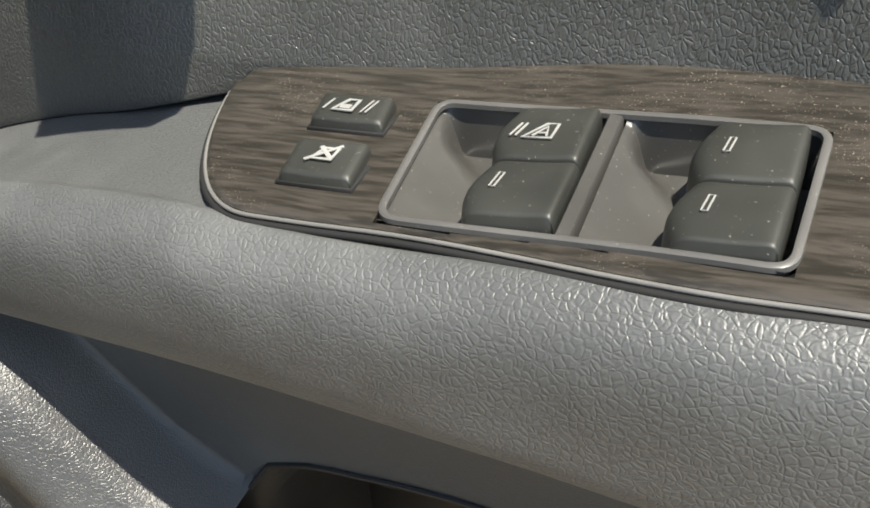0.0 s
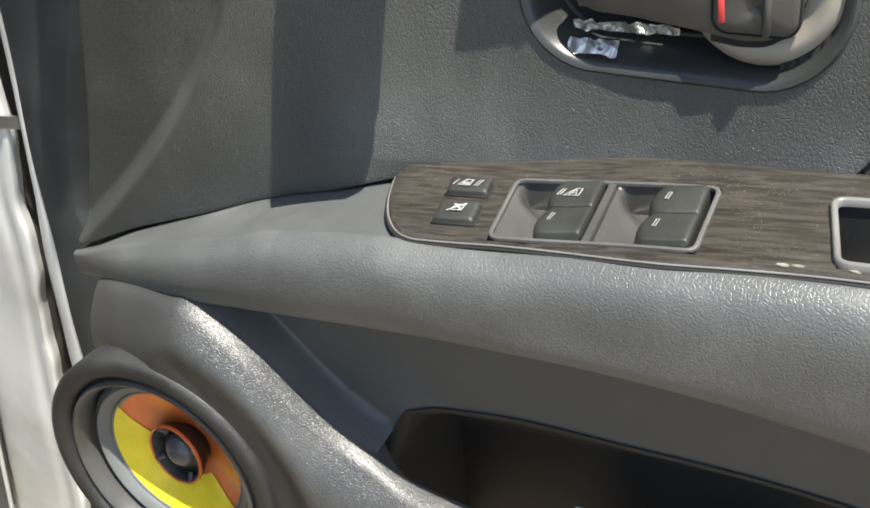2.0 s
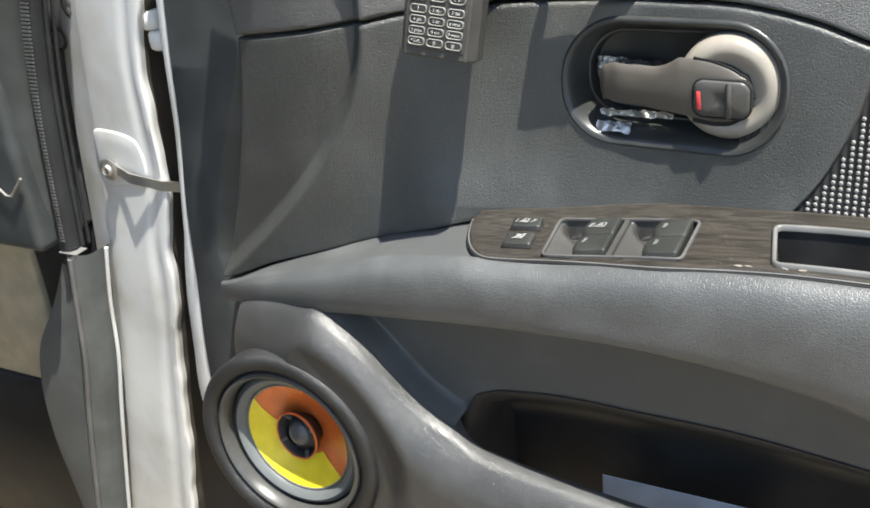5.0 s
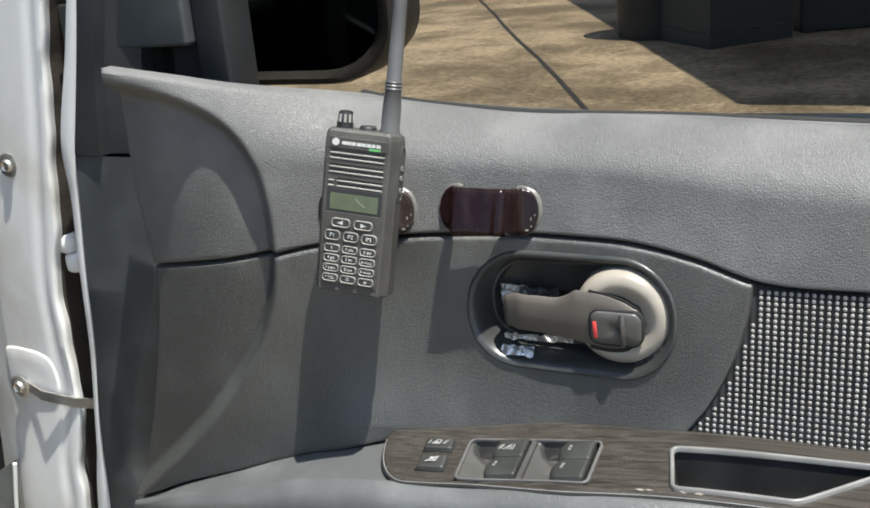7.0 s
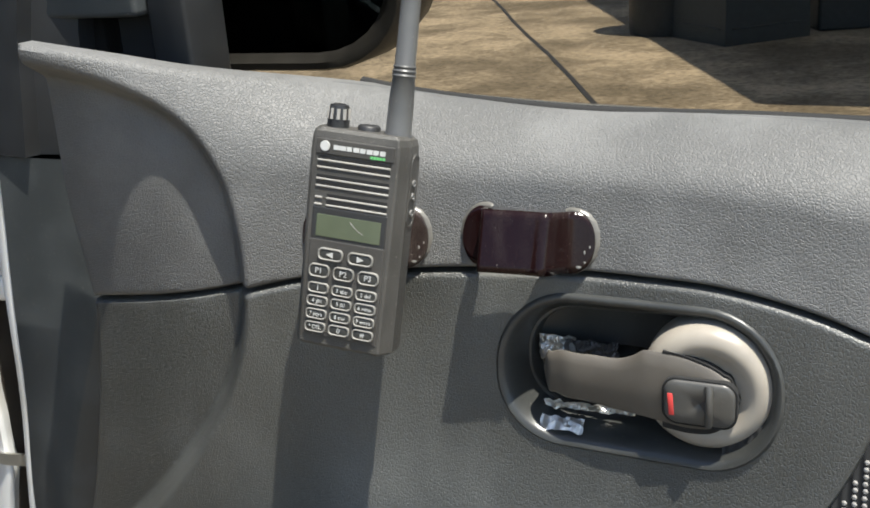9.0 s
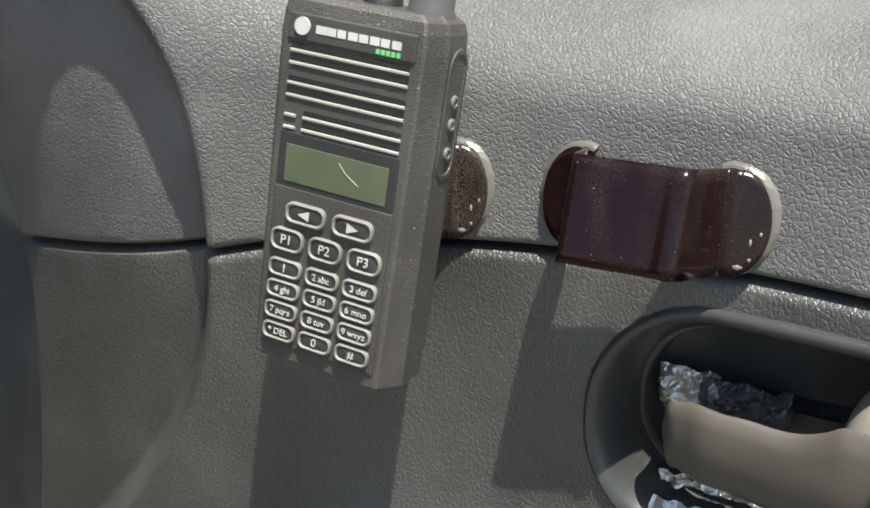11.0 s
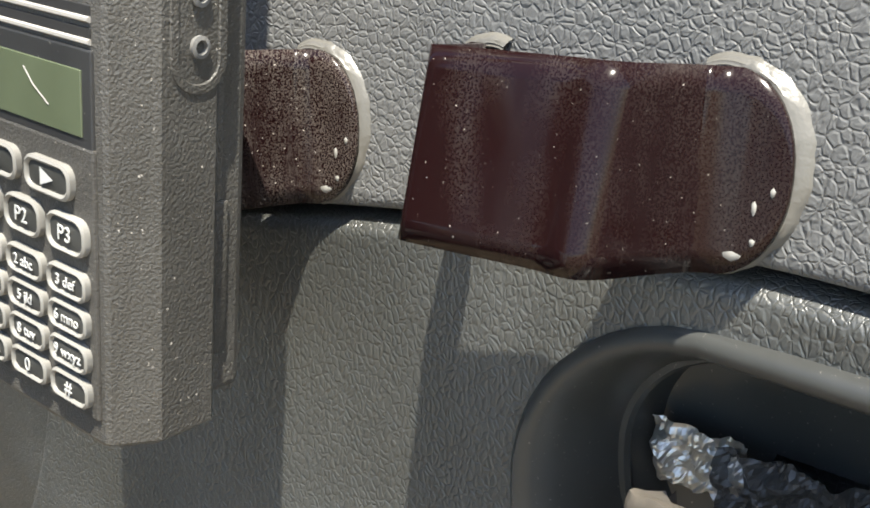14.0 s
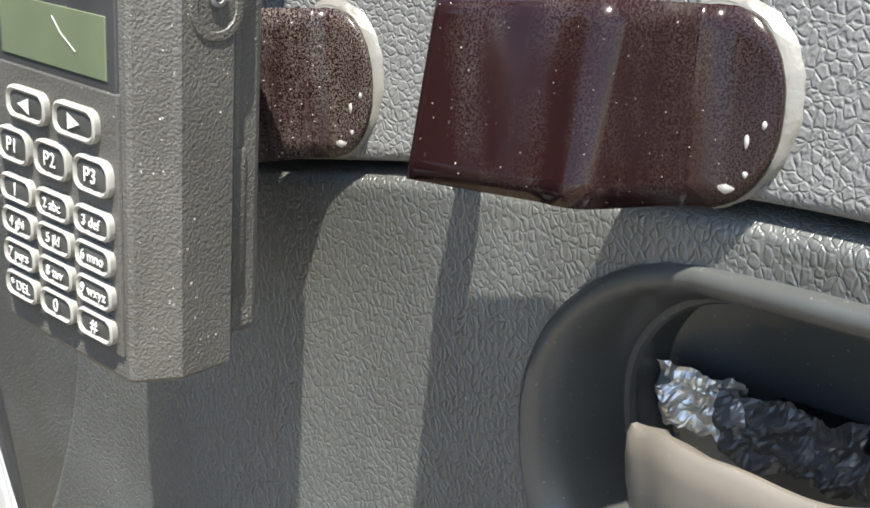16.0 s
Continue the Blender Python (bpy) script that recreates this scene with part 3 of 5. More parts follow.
# chips along the edge
random.seed(5)
for cx in (0.152, 0.158, 0.181, 0.192):
    bm = bmesh.new()
    n = 9
    rr = [random.uniform(0.55, 1.25) for k in range(n)]
    lo, hi = ([bm.verts.new((0.0028 * rr[k] * g * math.cos(k * 2 * math.pi / n), 0.0011 * rr[(k * 2) % n] * g * math.sin(k * 2 * math.pi / n), z)) for k in range(n)] for z, g in ((0, 1), (0.0005, 0.85)))
    for k in range(n):
        bm.faces.new((lo[k], lo[(k + 1) % n], hi[(k + 1) % n], hi[k]))
    bm.faces.new(hi)
    bmesh.ops.transform(bm, matrix=pose(cx, panel_outer(cx) + 0.0035, plane_z(cx, -0.085) + 0.0047, 0, 0, random.uniform(-10, 10)), verts=bm.verts)
    part("chip", bm, M_FILLER, wood_panel, smooth=False)


# ---- window switches ----
def on_arm(x, y, dz=0.0):
    return Vector((x, y, plane_z(x, y) + dz))


def arm_frame(x, y, dz, turn=0.0):
    """A pose lying on the armrest's top: x along the door, z up from it."""
    slope = math.degrees(math.atan2(float(top_z(x + 0.02)) - float(top_z(x - 0.02)), 0.04))
    return pose(x, y, plane_z(x, y) + dz, 0, -slope, turn)




def quad_ring(corners, w, h, lift):
    """A rounded frame round four corners on the armrest's top."""
    c = [Vector(q) for q in corners]
    pts = []
    n = len(c)
    for i in range(n):
        a, b_, d = c[i - 1], c[i], c[(i + 1) % n]
        r = 0.006
        p0, p1 = b_ + (a - b_).normalized() * r, b_ + (d - b_).normalized() * r
        for k in range(7):
            t = k / 6
            pts.append((1 - t)**2 * p0 + 2 * t * (1 - t) * b_ + t * t * p1)
    dense = []
    for i in range(len(pts)):
        a, b_ = pts[i], pts[(i + 1) % len(pts)]
        m = max(1, int((b_ - a).length / 0.006))
        dense += [a + (b_ - a) * k / m for k in range(m)]
    path = [on_arm(p.x, p.y, lift) for p in dense]
    return ribbon(path, [(-w, -h), (w, -h), (w * 0.9, h * 0.6), (w * 0.4, h), (-w * 0.4, h), (-w * 0.9, h * 0.6)], closed=True, up=(0, 0, 1))


module = part("switch_module", quad_ring(MOD, 0.0012, 0.0009, 0.0054), M_MODRIM, door, "grey switch frame with worn pale edges")


def bay(xl0, xl1, xr):
    """A scooped finger bay: a bowl that falls from its front edge and rises to the switches."""
    rows = []
    for i in range(41):
        t = i / 40
        row = []
        for j in range(33):
            s = j / 32
            xl = xl0 + (xl1 - xl0) * s
            x = xl + (xr - xl) * t
            y_in, y_out = -0.0210 - 0.055 * (x - 0.004), -0.0744 - 0.047 * (x - 0.0075)
            y = y_in + (y_out - y_in) * s
            shallow = 0.0015 + 0.012 * min(1, t / 0.5)
            deep = 0.017
            cross = 0.12 + 0.75 * max(0.0, t - 0.02)
            m = sstep((cross - s) / 0.34 + 0.35) * sstep((t - 0.04) / 0.1)
            depth = shallow + (deep - shallow) * m
            edge = sstep(min(s / 0.03, (1 - s) / 0.05))
            row.append(on_arm(x, y, 0.0052 - depth * edge))
        rows.append(row)
    return sheet(rows)


part("finger_bay", bay(0.0035, 0.008, 0.0555), M_BEZEL, module)
part("finger_bay", bay(0.0605, 0.0625, 0.111), M_BEZEL, module)
part("divider", ribbon([on_arm(0.0575 + 0.0015 * k, -0.0235 - 0.052 * k, 0.0052) for k in (0, 0.25, 0.5, 0.75, 1)],
                       [(-0.0022, -0.01), (0.0022, -0.01), (0.0021, 0.0), (0.0016, 0.0006), (-0.0016, 0.0006), (-0.0021, 0.0)], up=(0, 0, 1)), M_BEZEL, module)


def switch_key(x0, x1, y0, y1, lean):
    """A rocker: bowed front end, flat slightly dished top, worn rear lip and straight flanks."""
    rows = []
    prof = [(0.0, -0.010), (0.0, -0.004), (0.01, 0.0012), (0.05, 0.0038), (0.14, 0.0050), (0.3, 0.0050), (0.6, 0.0049), (0.84, 0.0054), (0.93, 0.0055), (0.975, 0.0046), (1.0, 0.0022), (1.0, -0.003), (1.0, -0.010)]
    prof = bez([(p[0], p[1], 0) for p in prof], 3)
    ss = [0.0, 0.012, 0.035, 0.08, 0.2, 0.35, 0.5, 0.65, 0.8, 0.92, 0.965, 0.988, 1.0]
    for p in prof:
        t, h = p[0], p[1]
        row = []
        for s in ss:
            bulge = 0.0032 * math.sin(math.pi * min(1, max(0, s * 1.1 - 0.05)))
            x = x0 + (x1 - x0) * t - bulge * max(0.0, 1 - t / 0.35) + lean * s
            e = min(s, 1 - s)
            drop = 0.0007 * (1 - min(1, e / 0.05))**2 - 0.0004 * math.sin(math.pi * s)
            row.append(on_arm(x, y0 + (y1 - y0) * s, 0.0045 + h - drop))
        row = [on_arm(row[0].x, y0, -0.006)] + row + [on_arm(row[-1].x, y1, -0.006)]
        rows.append(row)
    return sheet(rows)


SW = [(0.0300, 0.0545, -0.0275, -0.0505, 0.001), (0.0310, 0.0560, -0.0515, -0.0735, 0.0005), (0.0845, 0.1085, -0.031, -0.054, 0.0005), (0.0845, 0.1092, -0.055, -0.0765, 0.0)]
keys = [part("window_switch", switch_key(*s), M_SWITCH, module, "dark grey rocker switch with a worn corner") for s in SW]


def bar(frame_m, w, h, x, y, t=0.0003, z=0.0):
    return box_bm(x - w / 2, x + w / 2, y - h / 2, y + h / 2, z, z + t, 0, 1, frame_m)


def loop_lines(frame_m, pts, r, z):
    return ribbon([frame_m @ Vector((p[0], p[1], z)) for p in pts], [(-r, 0), (r, 0), (r, 0.0003), (-r, 0.0003)], closed=True, up=(0, 0, 1))


def strip(frame_m, pts, r, z):
    return ribbon([frame_m @ Vector((p[0], p[1], z)) for p in pts], [(-r, 0), (r, 0), (r, 0.0003), (-r, 0.0003)], up=(0, 0, 1))


# window icon with a letter on the first switch, short worn lines on the others
f0 = arm_frame(0.041, -0.039, 0.01)
icon = part("icon", loop_lines(f0, [(-0.004, -0.0042), (0.0042, -0.0042), (0.0042, 0.003), (0.001, 0.003)], 0.0004, 0), M_ICON, module, "white window icon")
part("icon", strip(f0, [(-0.0014, -0.0034), (0.0016, 0.0018), (0.0026, -0.0034)], 0.00035, 0), M_ICON, module)
part("icon", strip(f0, [(-0.0002, -0.0018), (0.0022, -0.0018)], 0.0003, 0), M_ICON, module)
for dx in (-0.0072, -0.0056):
    part("icon", strip(f0, [(dx - 0.0006, -0.0035), (dx + 0.0008, 0.003)], 0.0003, 0), M_ICON, module)
for k, (kx, ky) in enumerate(((0.0365, -0.0605), (0.0905, -0.0415), (0.0905, -0.064))):
    f = arm_frame(kx, ky, 0.01)
    part("icon", loop_lines(f, [(-0.0007, -0.0035), (0.0007, -0.0035), (0.0012, 0.003), (-0.0002, 0.003)], 0.00022, 0), M_ICON, module)


def push_key(cx, cy, w, d, name, label):
    """A small key with a flat, slightly dished top and narrow rounded shoulders."""
    rows = []
    ss = [0.0, 0.02, 0.07, 0.15, 0.35, 0.5, 0.65, 0.85, 0.93, 0.98, 1.0]
    for t, h in ((0, -0.006), (0, 0.0012), (0.012, 0.0026), (0.05, 0.0036), (0.14, 0.0038), (0.5, 0.0034), (0.86, 0.0038), (0.95, 0.0036), (0.988, 0.0026), (1, 0.0012), (1, -0.006)):
        row = []
        for s in ss:
            e = min(s, 1 - s)
            h2 = h - (0.0009 * (1 - min(1, e / 0.09))**2 if h > 0 else 0.0)
            row.append(on_arm(cx - w / 2 + w * t + 0.002 * (s - 0.5), cy + d / 2 - d * s, 0.0052 + h2))
        row = [on_arm(row[0].x, cy + d / 2, -0.004)] + row + [on_arm(row[-1].x, cy - d / 2, -0.004)]
        rows.append(row)
    return part(name, sheet(rows), M_SWITCH, wood_panel, label)


lock = push_key(-0.0212, -0.0315, 0.0245, 0.0135, "lock_switch", "small dark door lock switch with white icon")
wlock = push_key(-0.0180, -0.0555, 0.0235, 0.0165, "window_lock_switch", "small dark window lock button with white icon")
for cx, cy, w, d in ((-0.0206, -0.0315, 0.0262, 0.0148), (-0.0174, -0.0555, 0.0252, 0.0178)):
    bm = box_bm(-w / 2, w / 2, -d / 2, d / 2, -0.002, 0.0003, 0.0001, 1, arm_frame(cx, cy, 0.0046))
    part("switch_recess", bm, M_DARK, wood_panel)
f = arm_frame(-0.0229, -0.0315, 0.0092)
part("icon", loop_lines(f, [(-0.0035, -0.003), (0.003, -0.003), (0.003, 0.003), (-0.0005, 0.003)], 0.0006, 0), M_ICON, wood_panel)
part("icon", bar(f, 0.0035, 0.0022, 0.0002, -0.0012, 0.0004), M_ICON, wood_panel)
part("icon", strip(f, [(-0.0068, -0.003), (-0.0058, 0.003)], 0.0003, 0), M_ICON, wood_panel)
for dx in (0.0068, 0.0084):
    part("icon", strip(f, [(dx - 0.0006, -0.0035), (dx + 0.0006, 0.0035)], 0.00025, 0), M_ICON, wood_panel)
f = arm_frame(-0.0177, -0.0545, 0.0092)
part("icon", loop_lines(f, [(-0.0035, -0.003), (0.003, -0.003), (0.003, 0.0025), (-0.0015, 0.0025)], 0.0006, 0), M_ICON, wood_panel)
part("icon", strip(f, [(-0.005, -0.0042), (0.0036, 0.0042)], 0.0005, 0.0001), M_ICON, wood_panel)
part("icon", strip(f, [(-0.003, 0.003), (0.003, -0.0028)], 0.0007, 0.0001), M_ICON, wood_panel)

# pull cup behind the switches
pull = part("pull_frame", quad_ring(PULL, 0.0017, 0.002, 0.0058), M_TRIMLINE, door, "pale grey frame of the door pull")


def pull_cup():
    c = [Vector(q) for q in PULL]
    cen = sum(c, Vector()) / 4
    rows = []
    for k, (s, dz) in enumerate(((0.985, 0.006), (0.97, -0.002), (0.94, -0.02), (0.88, -0.034), (0.7, -0.04), (0.0, -0.041))):
        row = []
        for i in range(4):
            a, b_ = c[i], c[(i + 1) % 4]
            for j in range(8):
                p = a + (b_ - a) * j / 8
                q = cen + (p - cen) * s
                row.append(on_arm(q.x, q.y, dz))
        rows.append(row)
    return sheet(rows, close_v=True)


part("pull_cup", pull_cup(), M_BLACK, pull, "smooth dark pull cup")

# ---- lower trim, pocket and speaker pod ----
ridge_z = crom([-0.352, -0.34, -0.28, -0.235, -0.205, -0.183, -0.154, -0.129, -0.109, -0.076, -0.036, 0.036, 0.12, 0.3, 0.7],
               [0.612, 0.618, 0.646, 0.658, 0.659, 0.648, 0.626, 0.599, 0.58, 0.561, 0.551, 0.541, 0.533, 0.52, 0.5])
crest_y = crom([-0.352, -0.34, -0.28, -0.235, -0.205, -0.1, 0.1, 0.7], [-0.025, -0.03, -0.06, -0.075, -0.085, -0.088, -0.092, -0.098])
pocket_z = crom([-0.1, -0.079, -0.074, -0.06, -0.021, 0.077, 0.15, 0.24, 0.7], [0.57, 0.572, 0.583, 0.593, 0.602, 0.605, 0.604, 0.595, 0.54])
split_hi = lambda x: np.where(x < -0.079, ridge_z(x) + 0.0065, np.maximum(pocket_z(x), ridge_z(x) + 0.0065))
SPK = (-0.243, 0.524)


def low_y(x, z):
    """Depth of the lower trim: a pod round the speaker that runs out into the pocket's lip."""
    cy = crest_y(x)
    d = z - ridge_z(x)
    back = np.maximum(-0.052, cy + 0.004)
    s = np.clip(-d / 0.045, 0, 1)
    base = np.where(d > 0, cy + (back - cy) * sstep(d / 0.016), cy - 0.021 * (1 - (1 - s)**2.2))
    base = base + 0.04 * sstep((-0.315 - x) / 0.035)
    base = base + 0.09 * np.clip(0.46 - z, 0, 1)
    r = np.hypot(x - SPK[0], z - SPK[1])
    w = sstep((0.135 - r) / 0.03)
    return base * (1 - w) + np.maximum(base, -0.099) * w


def pod_y(x, z):
    y = low_y(x, z)
    r = np.hypot(x - SPK[0], z - SPK[1])
    return y + 0.05 * sstep((0.09 - r) / 0.01)


under = lambda x: bot_z(x) + 0.006
lower_left = crom([0.3, 0.42, 0.5, 0.58, 0.64, 0.7], [-0.33, -0.345, -0.352, -0.355, -0.357, -0.345])


def low_patch(name, x0, x1, zlo, zhi, nu, nv, yfun, roll):
    U, V = np.meshgrid(np.linspace(0, 1, nu), np.linspace(0, 1, nv), indexing="ij")
    X = x0 + (x1 - x0) * U
    zl, zh = zlo(X), zhi(X)
    Z = zl + (zh - zl) * V
    Y = yfun(X, Z)
    e = (1 - V) * (zh - zl)
    if roll:
        Y = Y + roll * (1 - np.sqrt(np.clip(1 - (1 - np.clip(e / roll, 0, 1))**2, 0, 1)))
    return grid_mesh(name, X, Y, Z, 0.01)


put("recess_trim", low_patch("recess_trim", -0.215, 0.7, split_hi, lambda x: np.maximum(under(x), split_hi(x) + 0.003), 260, 40, low_y, 0.0), M_LOW, door, "smooth bluish grey recessed trim under the armrest")
low_top = lambda x: ridge_z(x) + 0.009 * sstep((x + 0.22) / 0.03) * (1 - sstep((x + 0.1) / 0.05))
put("lower_trim", low_patch("lower_trim", -0.346, 0.7, lambda x: 0.34 + 0 * x, low_top, 300, 110, pod_y, 0.003), M_POD, door, "glossy grained vinyl speaker pod and pocket lip")
# pocket liner
U, V = np.meshgrid(np.linspace(-0.135, 0.7, 90), np.linspace(0, 1, 24), indexing="ij")
zt = np.maximum(pocket_z(U), ridge_z(U)) + 0.004
zl = 0.40
Zp = zt + (zl - zt) * V
Yp = -0.052 + 0.07 * sstep(V / 0.35) - 0.0 * U
Yp = Yp - (Yp + 0.05) * sstep((-0.07 - U) / 0.015)
put("map_pocket", grid_mesh("map_pocket", U, Yp, Zp), M_BLACK, door, "dark smooth door pocket")
pocket_edge = [(float(x), float(low_y(np.array([x]), np.array([float(pocket_z(x))]))[0]) - 0.0005, float(max(pocket_z(x), ridge_z(x)))) for x in np.linspace(-0.0775, 0.7, 80)]
part("pocket_edge", ribbon(pocket_edge, round_sec(0.0012, 6)), M_BLACK, door)

# dark structure behind the trim, painted shell edge, front edge strip
U, V = np.meshgrid(np.linspace(-0.36, 0.7, 60), np.linspace(0, 1, 40), indexing="ij")
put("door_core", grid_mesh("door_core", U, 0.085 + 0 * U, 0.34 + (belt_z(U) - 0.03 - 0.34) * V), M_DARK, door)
edge_w = crom([0.3, 0.52, 0.62, 0.73, 0.82, 0.93, 0.98, 1.06, 1.3], [0.03, 0.028, 0.022, 0.012, 0.018, 0.02, 0.026, 0.022, 0.02])
edge_x = crom([0.3, 0.43, 0.51, 0.6, 0.69, 0.77, 0.85, 0.93, 0.97, 1.0, 1.06, 1.3], [-0.42, -0.455, -0.453, -0.443, -0.4345, -0.421, -0.4125, -0.402, -0.397, -0.389, -0.373, -0.32])


def side_strip(zs, x_a, x_b, y_a, y_b, n=6):
    rows = []
    for z in zs:
        rows.append([(x_a(z) + (x_b(z) - x_a(z)) * k / n, y_a + (y_b - y_a) * (k / n), z) for k in range(n + 1)])
    return rows


def lx(z):
    return float(left_x(z)) if z > 0.64 else float(lower_left(z))


rows = []
for z in np.linspace(0.36, 0.968, 90):
    z = float(z)
    a, c = float(edge_x(z)) + 0.012, lx(z) + 0.004
    fold = a + (c - a) * (0.55 + 0.3 * float(sstep((z - 0.7) / 0.2)))
    rows.append([(a - 0.001, 0.045, z), (a, 0.026, z), (a + 0.002, 0.0235, z), (fold, 0.019, z), (fold + 0.002, 0.0195, z), (c, 0.03, z), (c + 0.012, 0.036, z)])
part("front_strip", sheet(rows), M_SMOOTH, door, "smooth dark grey strip along the front edge")
rows = []
for z in np.linspace(0.3, 1.3, 120):
    z = float(z)
    a = float(edge_x(z))
    w = 0.0015 * math.sin(z * 40) * (1 if z < 0.85 else 0.2)
    o = a + 0.012 - float(edge_w(z)) + w
    rows.append([(a + 0.02, 0.034, z), (a + 0.0122, 0.031, z), (a + 0.0108, 0.0265, z), (a + 0.009, 0.0258, z), (0.5 * (a + 0.009 + o), 0.028, z), (o + 0.003, 0.033, z), (o, 0.037, z), (o - 0.001, 0.045, z), (o + 0.001, 0.06, z), (o + 0.006, 0.1, z), (o + 0.02, 0.13, z)])
part("painted_edge", sheet(rows), M_PAINT, door, "white painted front edge of the door shell")
# outer skin of the door, seen only from outside
U, V = np.meshgrid(np.linspace(-0.36, 0.7, 30), np.linspace(0.3, 0.98, 30), indexing="ij")
put("outer_skin", grid_mesh("outer_skin", U, 0.17 - 0.12 * np.clip((V - 0.7) / 0.3, 0, 1)**2 * 0.3, V), M_PAINT, door)

# black frame over the strip, mirror sail and window
rows = []
for z in np.linspace(0.969, 1.32, 30):
    z = float(z)
    a = float(edge_x(z)) + 0.012
    c = -0.30 + 0.25 * max(0, z - 1.05)
    rows.append([(a, 0.05, z), (a, 0.026, z), (a + 0.003, 0.022, z), (a + 0.4 * (c - a), 0.018, z), (a + 0.45 * (c - a), 0.028, z), (c, 0.034, z), (c, 0.06, z)])
part("window_frame", sheet(rows), M_RUBBER, door, "black rubber-edged front window frame")
sail = part("mirror_sail", box_bm(-0.334, -0.246, 0.03, 0.07, 1.062, 1.4, 0.004, 3), M_SMOOTH, door, "dark grey plastic mirror sail cover")
part("sail_edge", box_bm(-0.245, -0.215, 0.04, 0.085, 1.0, 1.4, 0.003, 2), M_RUBBER, door)
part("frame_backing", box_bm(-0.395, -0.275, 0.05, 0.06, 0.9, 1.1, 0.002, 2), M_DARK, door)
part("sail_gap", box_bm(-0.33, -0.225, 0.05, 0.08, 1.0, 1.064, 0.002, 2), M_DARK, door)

# belt strip, rubber lip and glass
rows = []
for x in np.linspace(-0.13, 0.7, 60):
    x = float(x)
    zb = float(belt_z(x))
    y0 = float(door_y(np.array([[x]]), np.array([[zb]]))[0, 0])
    rows.append([(x, y0 + 0.001, zb - 0.003), (x, y0 + 0.004, zb - 0.001), (x, max(y0 + 0.012, 0.088), zb - 0.003), (x, max(y0 + 0.014, 0.092), zb - 0.02)])
part("belt_strip", sheet(rows), M_SMOOTH, door, "smooth grey strip along the window")
part("belt_seal", ribbon([(float(x), 0.0935, float(belt_z(x)) - 0.004) for x in np.linspace(-0.12, 0.7, 50)], round_sec(0.0045, 8)), M_DARK, door, "black rubber window seal")
glass = part("window_glass", box_bm(-0.23, 0.75, 0.0975, 0.1012, 0.93, 1.55), M_GLASS, door, "slightly tinted raised window glass", smooth=False)
glass.visible_shadow = False

# outside mirror
mirror = part("door_mirror", sheet([[tuple(Vector((-0.222, 0.17, 1.098)) + Vector((0.112 * sx * s, dy, 0.092 * sz * s)))
                                    for sx, sz in [(q[0] / 0.5, q[1] / 0.5) for q in stadium(1, 1, 0.3, 6)]]
                                   for s, dy in ((0.86, -0.018), (0.93, -0.026), (0.98, -0.026), (1.0, -0.02), (1.0, 0.02), (0.93, 0.06), (0.75, 0.085), (0.3, 0.095), (0.001, 0.096))], close_v=True),
              M_BLACK, door, "black door mirror housing")
part("mirror_glass", sheet([[tuple(Vector((-0.222, 0.17, 1.098)) + Vector((0.112 * 0.9 * (q[0] / 0.5) * s, -0.017, 0.092 * 0.9 * (q[1] / 0.5) * s))) for q in stadium(1, 1, 0.3, 6)]
                            for s in (1.0, 0.5, 0.001)], close_v=True), M_MIRROR, mirror, "dark mirror glass")
# bright rim of the glass: rim light put in as a pale ribbon
part("mirror_rim_light", ribbon([tuple(Vector((-0.222, 0.17, 1.098)) + Vector((0.112 * 0.9 * q[0] / 0.5, -0.019, 0.092 * 0.9 * q[1] / 0.5))) for q in stadium(1, 1, 0.3, 6)], round_sec(0.0022, 8), closed=True), M_TRIMLINE, mirror, "pale line painted as rim light on the mirror glass")
part("mirror_arm", box_bm(-0.335, -0.262, 0.065, 0.2, 1.062, 1.09, 0.012), M_BLACK, mirror)

# ---- door handle ----
CUPY = 0.018


def cup_ring(grow, dy):
    pts = stadium(CUPW + 2 * grow, CUPH + 2 * grow, CUPR + grow, 10)
    res = []
    for q in pts:
        x, z = CUPC[0] + q[0], CUPC[1] + q[1] + 0.02 * q[0]
        y = float(door_y(np.array([[x]]), np.array([[z]]))[0, 0])
        res.append((x, (y if dy < 0.012 else 0.5 * y + 0.5 * CUPY) + dy, z))
    return res


